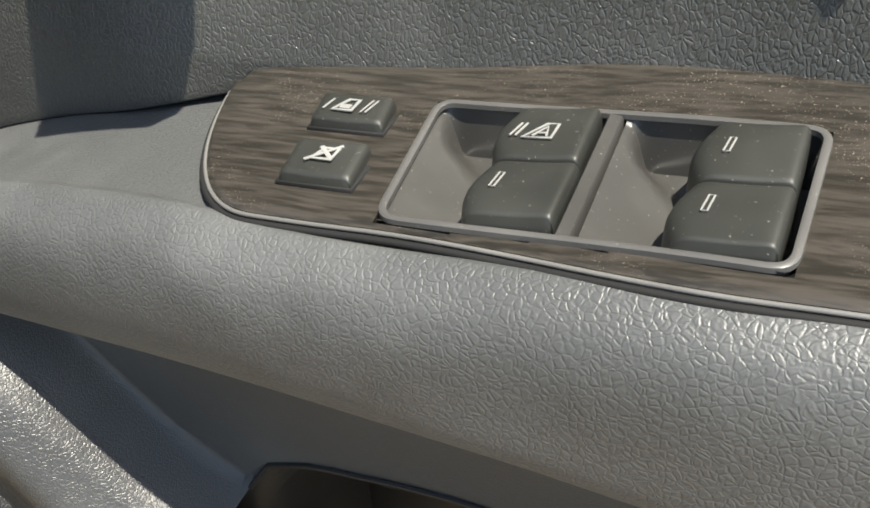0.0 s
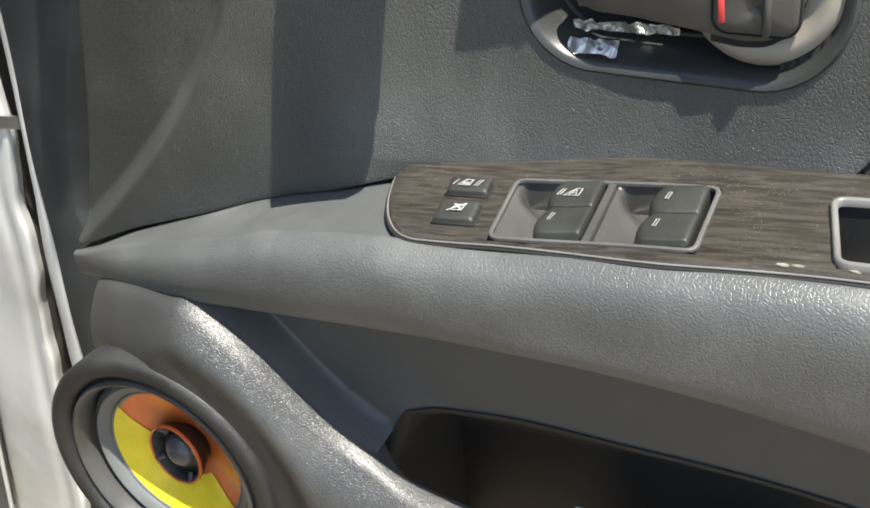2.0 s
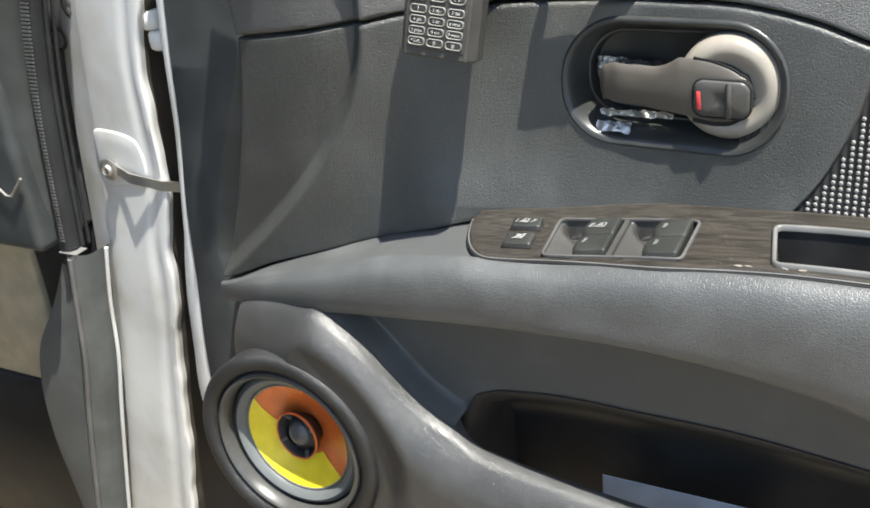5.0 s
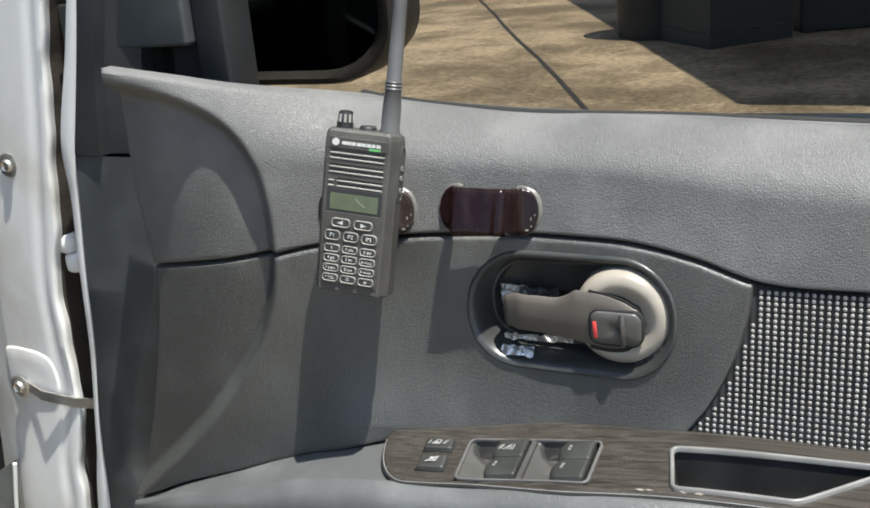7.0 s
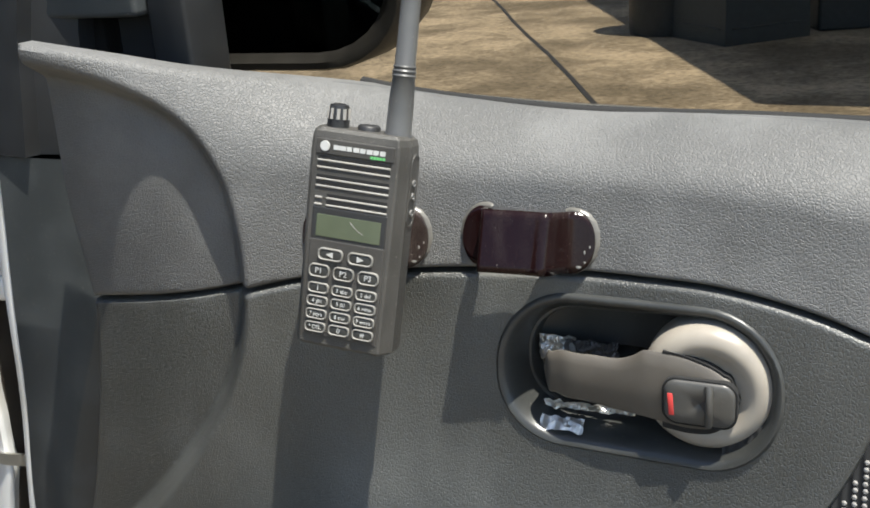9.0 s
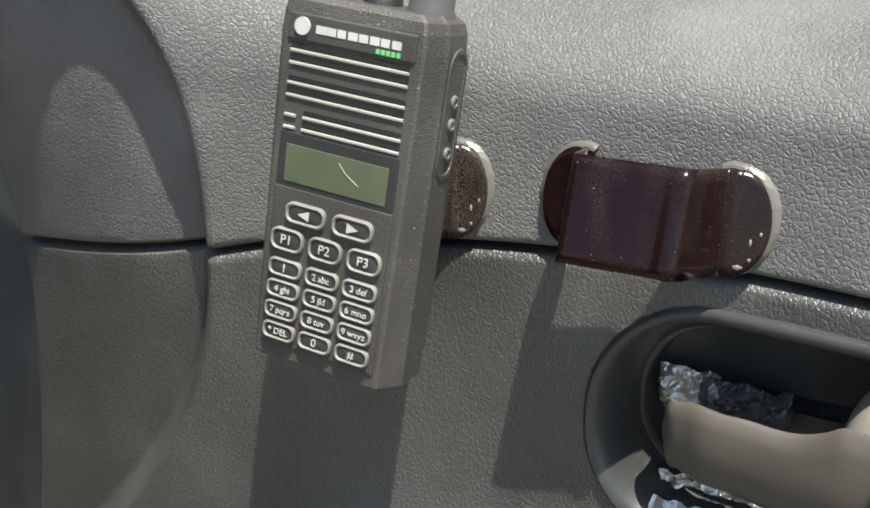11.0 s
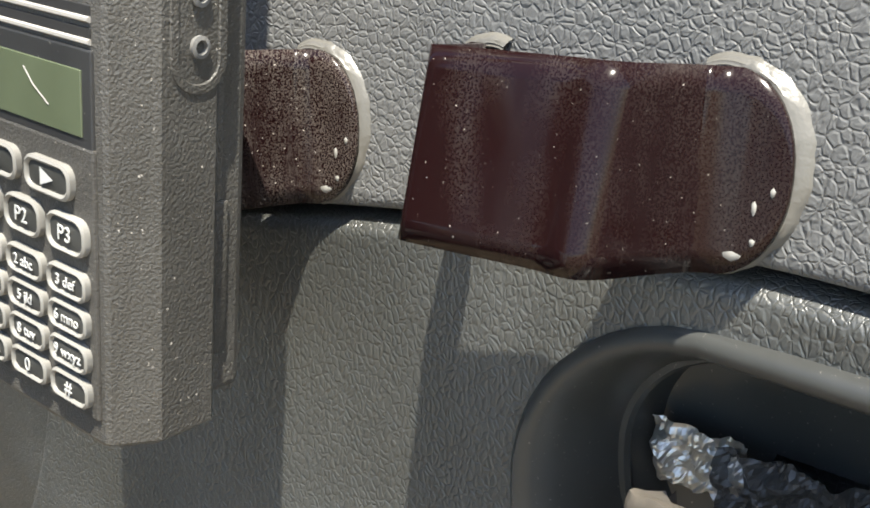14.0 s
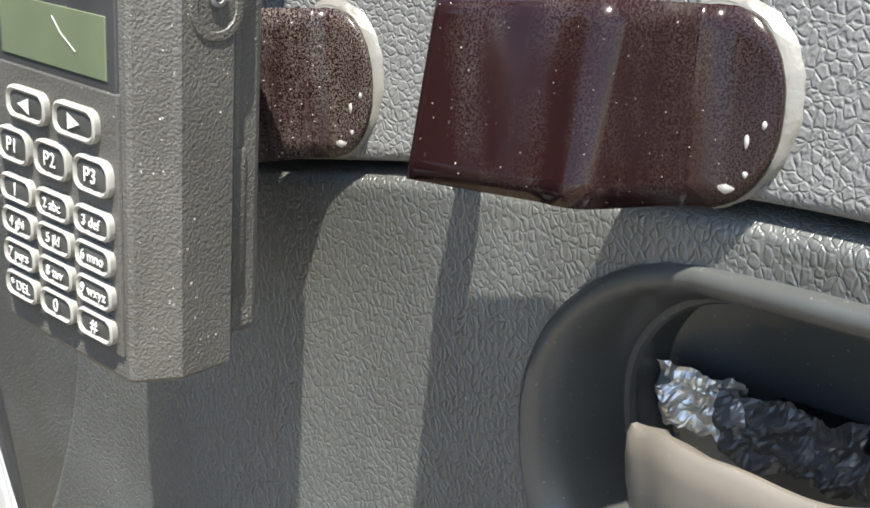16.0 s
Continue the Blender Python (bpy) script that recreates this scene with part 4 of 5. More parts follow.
rows = [cup_ring(g, d) for g, d in ((0.0035, 0.002), (0.0035, -0.0008), (0.002, -0.0022), (0.0, -0.002), (-0.002, 0.0), (-0.005, 0.006), (-0.009, 0.016), (-0.0115, 0.026), (-0.014, 0.034), (-0.024, 0.037), (-0.0405, 0.037))]
handle = part("inner_handle", sheet(rows, close_v=True), M_CUP, door, "door handle in a rounded grey cup, lined with foil")
part("cup_step", ribbon(cup_ring(-0.011, 0.0225), round_sec(0.0016, 6), closed=True), M_CUP, handle)
RC = Vector((0.1205, 0.0, 0.8505))
bm = lathe([(0.0, 0.001), (0.018, 0.0015), (0.0225, 0.004), (0.0265, 0.0062), (0.031, 0.0062), (0.0355, 0.003), (0.0378, -0.002), (0.0385, -0.008), (0.0385, -0.024)], 72,
           Matrix.Translation(RC + Vector((0, 0.0115, 0))) @ FACE_OUT)
part("ring", bm, M_RING, handle, "champagne round escutcheon")
# lever: flat tapering bar that flares into the escutcheon's slot
lever_top = crom([0.0235, 0.025, 0.03, 0.05, 0.0765, 0.0815, 0.0858, 0.092, 0.115, 0.13, 0.136, 0.1384], [0.852, 0.859, 0.8632, 0.8655, 0.8678, 0.8703, 0.8733, 0.8735, 0.8698, 0.8626, 0.857, 0.848])
lever_bot = crom([0.0235, 0.025, 0.0316, 0.05, 0.0857, 0.1, 0.1135, 0.129, 0.136, 0.1384], [0.848, 0.84, 0.8357, 0.834, 0.83, 0.8277, 0.8262, 0.8304, 0.838, 0.847])
lever_y = crom([0.0235, 0.026, 0.035, 0.06, 0.09, 0.1384], [0.017, 0.0135, 0.0092, 0.0056, 0.0028, 0.0022])


def lever_rows(x0, x1, grow, dy, n):
    res = []
    for x in np.linspace(x0, x1, n):
        x = float(x)
        xx = min(x, 0.1384)
        g = grow if x <= 0.1384 else grow * max(0.0, 1 - (x - 0.1384) / max(grow, 1e-6))
        zt_, zb_, yf = float(lever_top(xx)) + g, float(lever_bot(xx)) - g, float(lever_y(xx)) + dy
        h = zt_ - zb_
        res.append([(x, yf + 0.016, zt_ - 0.35 * h), (x, yf + 0.008, zt_ - 0.12 * h), (x, yf + 0.0045, zt_ - 0.02 * h), (x, yf + 0.0028, zt_), (x, yf + 0.0012, zt_ - 0.04 * h), (x, yf, zt_ - 0.2 * h),
                    (x, yf - 0.0004, zt_ - 0.5 * h), (x, yf + 0.0004, zb_ + 0.14 * h), (x, yf + 0.002, zb_ + 0.05 * h), (x, yf + 0.009, zb_), (x, yf + 0.02, zb_ + 0.1 * h)])
    return res


part("lever", sheet(lever_rows(0.0235, 0.1384, 0.0, 0.0, 70)), M_LEVER, handle, "taupe painted pull lever")
rows = []
for x in np.linspace(0.097, 0.1397, 50):
    x = float(x)
    xx = min(x, 0.138)
    g = 0.0013 * math.sqrt(max(0.0, 1 - (max(0.0, x - 0.138) / 0.00171)**2)) if x > 0.138 else 0.0013
    zm = 0.5 * float(lever_top(xx) + lever_bot(xx))
    hh = 0.5 * float(lever_top(xx) - lever_bot(xx)) * (1 if x <= 0.138 else max(0.05, 1 - (x - 0.138) / 0.0018)) + g
    rows.append([(x, 0.012, zm + hh), (x, 0.0047, zm + hh), (x, 0.0047, zm - hh), (x, 0.012, zm - hh)])
part("lever_slot", sheet(rows), M_DARK, handle, smooth=False)
KC = Vector((0.1182, 0.0012, 0.8468))
rows = []
for k, (s, dy) in enumerate(((1.04, 0.004), (1.0, -0.001), (0.96, -0.0022), (0.88, -0.003), (0.6, -0.0032), (0.3, -0.0032), (0.01, -0.0032))):
    row = []
    for q in stadium(0.0395, 0.0268, 0.0075, 10):
        x = q[0] * s
        ridge = (0.0022 * math.exp(-((x - 0.0055) / 0.0022)**2) - 0.0018 * math.exp(-((x - 0.0012) / 0.002)**2)) if dy < -0.0025 else 0.0
        row.append((KC.x + x, KC.y + dy - ridge, KC.z + q[1] * s - 0.02 * x))
    rows.append(row)
gap_ = [[(KC.x + q[0] * k, KC.y + dy, KC.z + q[1] * k - 0.02 * q[0]) for q in stadium(0.0415, 0.0288, 0.0085, 10)] for k, dy in ((1.0, 0.004), (1.0, -0.0012), (0.96, -0.0014), (0.9, 0.0))]
part("knob_gap", sheet(gap_, close_v=True), M_DARK, handle)
knob = part("lock_knob", sheet(rows, close_v=True), M_KNOB, handle, "dark lock knob with a red mark")
part("red_mark", box_bm(-0.0016, 0.0016, -0.0005, 0.0005, -0.0068, 0.0068, 0.0005, 2, Matrix.Translation((0.1028, KC.y - 0.0028, 0.8455)) @ pose(0, 0, 0, 0, -4, 0)), M_RED, handle)
part("knob_rib", ribbon([(KC.x + 0.0055, KC.y - 0.0032, KC.z - 0.012), (KC.x + 0.006, KC.y - 0.0058, KC.z - 0.006), (KC.x + 0.006, KC.y - 0.0058, KC.z + 0.006), (KC.x + 0.0055, KC.y - 0.0032, KC.z + 0.012)], round_sec(0.0023, 8)), M_KNOB, handle)


def crumple(name, x0, x1, z0, z1, y, amp, nx, nz, material, parent, label, seed, slope=0.0):
    U, V = np.meshgrid(np.linspace(x0, x1, nx), np.linspace(z0, z1, nz), indexing="ij")
    Y = np.zeros_like(U)
    X, Z = U.copy(), V.copy()
    for i in range(nx):
        for j in range(nz):
            p = Vector((U[i, j] * 170 + seed, V[i, j] * 170, seed))
            Y[i, j] = y + slope * (V[i, j] - z0) + amp * (noise.noise(p) + 0.6 * abs(noise.noise(p * 2.7)))
            q = noise.noise_vector(p * 1.7)
            X[i, j] += 0.0012 * q.x
            Z[i, j] += 0.0014 * q.y
    return put(name, grid_mesh(name, X, Y, Z), material, parent, label, smooth=False)


crumple("foil", 0.0115, 0.0355, 0.842, 0.858, 0.046, 0.0035, 30, 20, M_FOIL, handle, "crumpled aluminium foil in the cup", 3.0)
crumple("torn_lining", 0.0285, 0.062, 0.839, 0.8575, 0.044, 0.005, 40, 20, M_SOOT, handle, "torn black crumpled lining", 5.0)
crumple("foil", 0.019, 0.076, 0.818, 0.8235, 0.028, 0.003, 60, 7, M_FOIL, handle, "", 12.0, -0.1)
crumple("foil", 0.02, 0.047, 0.8105, 0.8165, 0.0135, 0.0018, 40, 10, M_FOIL, handle, "", 15.0, 1.1)

# ---- speaker ----
speaker = empty("speaker", "coaxial door speaker with orange and yellow cone", "speaker", (SPK[0], -0.09, SPK[1]))
TS = Matrix.Translation((SPK[0], -0.1025, SPK[1])) @ pose(0, 0, 0, -3, 0, 0) @ FACE_OUT @ Matrix.Scale(0.95, 4)
part("outer_ring", lathe([(0.1, -0.02), (0.1, 0.0), (0.0985, 0.003), (0.095, 0.0048), (0.089, 0.0045), (0.085, 0.002), (0.0825, -0.004), (0.082, -0.02)], 72, TS), M_RINGBLK, speaker, "black grained speaker ring")
part("inner_ring", lathe([(0.083, -0.006), (0.0805, 0.001), (0.078, 0.002), (0.0755, 0.0), (0.074, -0.012)], 72, TS), M_BEZEL, speaker)
part("basket", lathe([(0.079, -0.01), (0.07, -0.022), (0.066, -0.022)], 72, TS), M_BLACK, speaker)
part("surround", lathe([(0.0735, -0.02), (0.072, -0.014), (0.067, -0.0105), (0.062, -0.013), (0.0595, -0.018)], 72, TS), M_SURROUND, speaker, "grey rubber surround")
part("cone_line", lathe([(0.0605, -0.0185), (0.0585, -0.0165), (0.0565, -0.0185)], 72, TS), M_TRIMLINE, speaker)


def cone_sector(a0, a1, r0, r1, lift, n=40):
    rows = []
    for i in range(n + 1):
        a = radians(a0 + (a1 - a0) * i / n)
        row = []
        for k in range(9):
            r = r0 + (r1 - r0) * k / 8
            row.append((r * math.cos(a), r * math.sin(a), -0.042 + 0.024 * (r / 0.0575)**1.3 + lift))
        rows.append(row)
    bm = sheet(rows)
    bmesh.ops.transform(bm, matrix=TS, verts=bm.verts)
    return bm


part("cone", cone_sector(0, 360, 0.006, 0.0575, 0.0, 72), M_ORANGE, speaker, "glossy orange cone")
rows = []
for i in range(81):
    ang = 142 + (324 - 142) * i / 80
    cut = max(0.0, 1 - (ang - 142) / 36, 1 - (324 - ang) / 13)
    r0 = 0.027 + (0.0572 - 0.027) * cut**1.2
    rows.append([TS @ Vector((r * math.cos(radians(ang)), r * math.sin(radians(ang)), -0.0412 + 0.024 * (r / 0.0575)**1.3)) for r in [r0 + (0.0572 - r0) * k / 8 for k in range(9)]])
part("yellow_field", sheet(rows), M_YELLOW, speaker, "yellow lower field")
part("post", lathe([(0.017, -0.044), (0.017, -0.024)], 40, TS), M_BLACK, speaker)
tw = Matrix.Translation((SPK[0] - 0.001, -0.083, SPK[1])) @ pose(0, 0, 0, -5, 0, -6) @ FACE_OUT
tweeter = part("tweeter", lathe([(0.018, -0.012), (0.0235, -0.003), (0.024, 0.001), (0.0235, 0.002), (0.0215, 0.002), (0.0205, 0.0), (0.019, -0.005), (0.012, -0.003), (0.006, -0.0005), (0.0, 0.0005)], 48, tw), M_BLACK, speaker, "black tweeter with copper ring")
part("tweeter_dome", lathe([(0.0125, -0.0035), (0.011, 0.0005), (0.0075, 0.0028), (0.003, 0.0036), (0, 0.0034)], 32, tw), M_DOME, tweeter, "glossy grey dome")
part("tweeter_ring", lathe([(0.0243, 0.0005), (0.0243, 0.0022), (0.0236, 0.003), (0.0227, 0.0024), (0.0225, 0.001)], 48, tw), M_ORANGE, tweeter)
for k in range(4):
    a = k * math.pi / 2 + 0.5
    part("tweeter_bar", ribbon([tw @ Vector((r * math.cos(a), r * math.sin(a), z)) for r, z in ((0.017, -0.002), (0.023, 0.002))], round_sec(0.0022, 6)), M_BEZEL, tweeter)

# folded paper in the pocket
paper = part("folded_paper", box_bm(0.026, 0.16, -0.012, -0.0105, 0.40, 0.5, 0.0005, 1, pose(0, 0, 0)), M_PAPER, None, smooth=False)
tagged(paper, "pale blue-white folded paper standing in the door pocket", "paper")

# ---- two-way radio ----
ex = Vector((0.985, 0.08, -0.13)).normalized()
ez = Vector((0.214, 0.185, 0.955))
ez = (ez - ex * ez.dot(ex)).normalized()
ey = ez.cross(ex)
RADIO_M = Matrix((ex, ey, ez)).transposed().to_4x4()
RADIO_M.translation = Vector((-0.0766, -0.0522, 0.8855))
radio = empty("two_way_radio", "black handheld two-way radio with keypad hung on a clip", "radio")
radio.matrix_basis = RADIO_M


def rpart(name, bm, material, label="", parent=None, smooth=True):
    ob = part(name, bm, material, parent or radio, label, smooth)
    ob.matrix_parent_inverse = Matrix()
    return ob


def prism(sections, close_top=True):
    """Loft of outlines [(z, [(x, y), ...])]."""
    bm = sheet([[(p[0], p[1], z) for p in o] for z, o in sections], close_v=True)
    n = len(sections[0][1])
    bm.verts.ensure_lookup_table()
    bm.faces.new(bm.verts[:n])
    bm.faces.new(bm.verts[len(bm.verts) - n:])
    return bm


def radio_out(grow, wf=0.049, w=0.0595, d=0.025):
    o = [(-wf / 2, 0.0), (wf / 2, 0.0), (wf / 2 + 0.0012, 0.0006), (w / 2 - 0.001, 0.0075), (w / 2, 0.009), (w / 2, d - 0.003), (w / 2 - 0.003, d), (-w / 2 + 0.003, d), (-w / 2, d - 0.003), (-w / 2, 0.009), (-w / 2 + 0.001, 0.0075), (-wf / 2 - 0.0012, 0.0006)]
    return [(p[0] * (1 - grow / 0.03), p[1] * (1 - grow / 0.02) + grow * 0.6) for p in o]


body = rpart("body", prism([(-0.003, radio_out(0.0016, 0.046)), (-0.0015, radio_out(0.0, 0.047)), (0.06, radio_out(0, 0.0485)), (0.110, radio_out(0, 0.0495)), (0.1165, radio_out(0.0004, 0.0495)), (0.12, radio_out(0.0014, 0.0495)), (0.122, radio_out(0.004, 0.0495))]), M_RADIO, "grained black housing", smooth=False)
rpart("battery", box_bm(-0.0265, 0.0265, 0.0245, 0.033, 0.002, 0.1, 0.002), M_RADIO, "battery pack", smooth=False)
rpart("belt_clip", box_bm(-0.01, 0.01, 0.033, 0.038, 0.03, 0.095, 0.0015), M_BLACK)
rpart("catch", box_bm(0.0262, 0.0272, 0.0235, 0.028, 0.012, 0.046, 0.0004), M_RADIO)
rpart("front_panel", box_bm(-0.0225, 0.0225, -0.0008, 0.002, 0.003, 0.0595, 0.0006), M_RADIOF, "keypad face", smooth=False)
rpart("logo_panel", box_bm(-0.023, 0.023, -0.0008, 0.002, 0.1075, 0.1162, 0.0006), M_RADIOF, smooth=False)
rpart("logo_mark", lathe([(0.0, 0.0006), (0.0028, 0.0006), (0.0029, 0.0)], 24, Matrix.Translation((-0.0175, -0.0009, 0.1122)) @ FACE_OUT), M_WHITE, "round white mark")
for k, lw in enumerate((0.0042, 0.0034, 0.003, 0.0034, 0.0032, 0.0034, 0.003, 0.0032)):
    lx_ = -0.0125 + 0.0039 * k
    rpart("logo_bar", box_bm(lx_, lx_ + lw, -0.0010, -0.0006, 0.1107, 0.1132), M_WHITE, "white bar of lettering", smooth=False)
for k in range(5):
    rpart("model_bar", box_bm(0.0095 + 0.0018 * k, 0.0108 + 0.0018 * k, -0.0010, -0.0006, 0.1083, 0.1098), M_GREEN, "green bar of lettering", smooth=False)
for k, z in enumerate((0.1055, 0.1015, 0.095, 0.091, 0.0845, 0.0805)):
    x0 = -0.0215 if k < 4 else -0.0145
    rpart("speaker_slot", box_bm(x0, 0.0215, -0.0003, 0.0004, z - 0.0011, z + 0.0011, 0.0002), M_DARK, smooth=False)
    rpart("slot_ridge", ribbon([(x0, -0.0002, z - 0.0014), (0.0215, -0.0002, z - 0.0014)], round_sec(0.0006, 6)), M_RIDGE)
    if k > 3:
        rpart("slot_ridge", ribbon([(-0.0215, -0.0002, z - 0.0014), (-0.0172, -0.0002, z - 0.0014)], round_sec(0.0006, 6)), M_RIDGE)
lcd_frame = rpart("display_frame", box_bm(-0.0222, 0.0222, -0.0006, 0.001, 0.0575, 0.0778, 0.0005), M_BLACK, "glossy display surround", smooth=False)
rpart("display", box_bm(-0.0192, 0.0192, -0.0009, 0.0, 0.0612, 0.0738, 0.0002), M_LCD, "grey-green display", smooth=False)
rpart("scratch", ribbon([(0.001, -0.00095, 0.0715), (0.004, -0.00095, 0.0685), (0.009, -0.00095, 0.0655)], round_sec(0.00018, 4)), M_KEYLINE)


def letters(text, size, m, material, parent):
    cu = bpy.data.curves.new("letters", "FONT")
    cu.body, cu.size, cu.align_x, cu.align_y, cu.extrude = text, size, "CENTER", "CENTER", 0.0001
    tmp = new("letters", cu)
    me = bpy.data.meshes.new_from_object(tmp)
    bpy.data.objects.remove(tmp)
    me.transform(m)
    ob = new("letters", me)
    me.materials.append(material)
    ob.parent = parent
    return ob


def keycap(cx, cz, w, h, text, size):
    r = h * 0.38
    rows = [[(cx + q[0] * s * 1.0, y, cz + q[1] * (1 - (1 - s) * w / h)) for q in stadium(w, h, r, 5)] for s, y in ((1.0, -0.0006), (1.0, -0.0021), (0.93, -0.0025), (0.86, -0.0021), (0.85, -0.0016))]
    ring_ = rpart("key", sheet(rows, close_v=True), M_KEYLINE)
    cap = [[(cx + q[0] * s, y, cz + q[1] * s) for q in stadium(w * 0.86, h * 0.72, r * 0.6, 5)] for s, y in ((1.0, -0.0012), (0.98, -0.0018), (0.6, -0.0021), (0.01, -0.0022))]
    c = rpart("key_face", sheet(cap, close_v=True), M_KEY, parent=ring_)
    if text:
        letters(text, size, Matrix.Translation((cx, -0.0024, cz)) @ FACE_OUT, M_WHITE, ring_)
    return ring_


for cx, s in ((-0.0088, 1), (0.0092, -1)):
    k_ = keycap(cx, 0.0515, 0.0152, 0.0072, "", 0)
    bm = bmesh.new()
    bm.faces.new([bm.verts.new((cx - s * a, -0.0024, 0.0515 + c)) for a, c in ((0.0026, 0), (-0.0018, 0.0018), (-0.0018, -0.0018))])
    rpart("arrow", bm, M_WHITE, parent=k_, smooth=False)
for c, cx in enumerate((-0.0148, 0.0, 0.0148)):
    keycap(cx, 0.0415, 0.0126, 0.0078, ("P1", "P2", "P3")[c], 0.0045)
LAB = (("1", "2 abc", "3 def"), ("4 ghi", "5 jkl", "6 mno"), ("7 pqrs", "8 tuv", "9 wxyz"), ("* DEL", "0", "#"))
for r_ in range(4):
    for c, cx in enumerate((-0.0145, 0.0, 0.0145)):
        keycap(cx, 0.0315 - 0.0077 * r_, 0.0128, 0.0062, LAB[r_][c], 0.0032 if len(LAB[r_][c]) > 1 else 0.0042)
# side cover, knob and antenna
SIDE = Matrix.Translation((0.0287, 0.0175, 0.091)) @ pose(0, 0, 0, 90, 0, 90)
rpart("side_frame", ribbon([SIDE @ Vector((q[0], q[1], 0.0)) for q in stadium(0.0115, 0.041, 0.0055, 6)], round_sec(0.0016, 6), closed=True, up=(1, 0, 0)), M_RADIO)
rpart("side_socket", sheet([[SIDE @ Vector((q[0] * s, q[1] * s, 0.0004)) for q in stadium(0.0105, 0.04, 0.005, 6)] for s in (1, 0.5, 0.01)], close_v=True), M_BEZEL, "worn grey side socket")
for z in (-0.0125, -0.003, 0.0045):
    rpart("contact", lathe([(0.0022, -0.001), (0.0022, 0.0012), (0.0014, 0.0014), (0.0012, 0.0)], 16, SIDE @ Matrix.Translation((0, z, 0.0006))), M_TRIMLINE)
rpart("knob", lathe([(0.0063, -0.002), (0.0063, 0.005), (0.0059, 0.0105), (0.0052, 0.0128), (0.003, 0.0136), (0, 0.0136)], 28, Matrix.Translation((-0.0165, 0.013, 0.1215))), M_BLACK, "ribbed volume knob")
for k in range(10):
    a = k * math.pi / 5
    rpart("rib", ribbon([(-0.0165 + 0.006 * math.cos(a), 0.013 + 0.006 * math.sin(a), 0.1265), (-0.0165 + 0.0056 * math.cos(a), 0.013 + 0.0056 * math.sin(a), 0.1325)], round_sec(0.0011, 6)), M_RIDGE)
rpart("selector", lathe([(0.0065, -0.002), (0.0065, 0.0025), (0.0055, 0.0035), (0, 0.0036)], 24, Matrix.Translation((0.0015, 0.015, 0.1215))), M_BLACK)
rpart("antenna", lathe([(0.0078, -0.002), (0.0078, 0.001), (0.0073, 0.002), (0.007, 0.02), (0.0062, 0.032), (0.0068, 0.033), (0.0062, 0.034), (0.0067, 0.0355), (0.006, 0.0365), (0.0065, 0.038), (0.0058, 0.039), (0.0052, 0.09), (0.0044, 0.15), (0.003, 0.155), (0, 0.156)], 28,
                       Matrix.Translation((0.0192, 0.014, 0.1215))), M_RUB, "tapered rubber antenna")


# ---- acrylic clips ----
def omega_clip():
    """An omega-shaped strip: rounded foot, slanting front face, bend, rounded foot. Local x along, y into the door, z up."""
    prof = bez([(-0.0275, -0.0024), (-0.025, -0.0024), (-0.019, -0.0025), (-0.0145, -0.0032), (-0.0115, -0.008), (-0.0098, -0.017), (-0.0084, -0.0265), (-0.0078, -0.0284), (-0.0062, -0.0286), (0.004, -0.0276), (0.015, -0.0262),
                (0.0225, -0.0252), (0.0255, -0.0259), (0.0288, -0.0258), (0.0310, -0.0236), (0.0332, -0.0175), (0.0354, -0.0105), (0.0375, -0.006), (0.0398, -0.0034), (0.0428, -0.0025), (0.046, -0.0024), (0.0495, -0.0024), (0.0525, -0.0024), (0.0535, -0.0024)], 9)
    rows = []
    for p in prof:
        x = p[0]
        h = 0.018
        for ce, s, w in ((-0.0135, -1, 0.014), (0.0385, 1, 0.015)):
            q = (x - ce) * s / w
            if q > 0:
                h = min(h, 0.018 * math.sqrt(max(0.0, 1 - q**2.3)) + 0.0004)
        rows.append([(x, p[1] * (1 - (0.11 * h * k / 0.072 if p[1] < -0.006 else 0)), h * k / 4) for k in range(-4, 5)])
    return sheet(rows)


def adhesive(ce, s, w, seed):
    """The pale foam that squeezes out round a foot: wider above, ribbed lengthwise."""
    random.seed(seed)
    rows = []
    for a in range(-14, 176, 5):
        t = radians(a)
        c, n = math.cos(t), math.sin(t)
        wide = 0.0012 + 0.0022 * max(0.0, math.sin(t + 0.75)) + random.uniform(-0.0003, 0.0003)
        row = []
        for k in range(10):
            r = k / 9
            lift = -0.0022 * (1 - r**3) - 0.0002 * (k % 2) + random.uniform(-0.00008, 0.00008)
            ex_ = -0.0015 + (wide + 0.0015) * r
            row.append((ce + s * (w + ex_) * n, lift + 0.0004, (0.0182 + ex_ * 0.75) * c))
        rows.append(row)
    return sheet(rows)


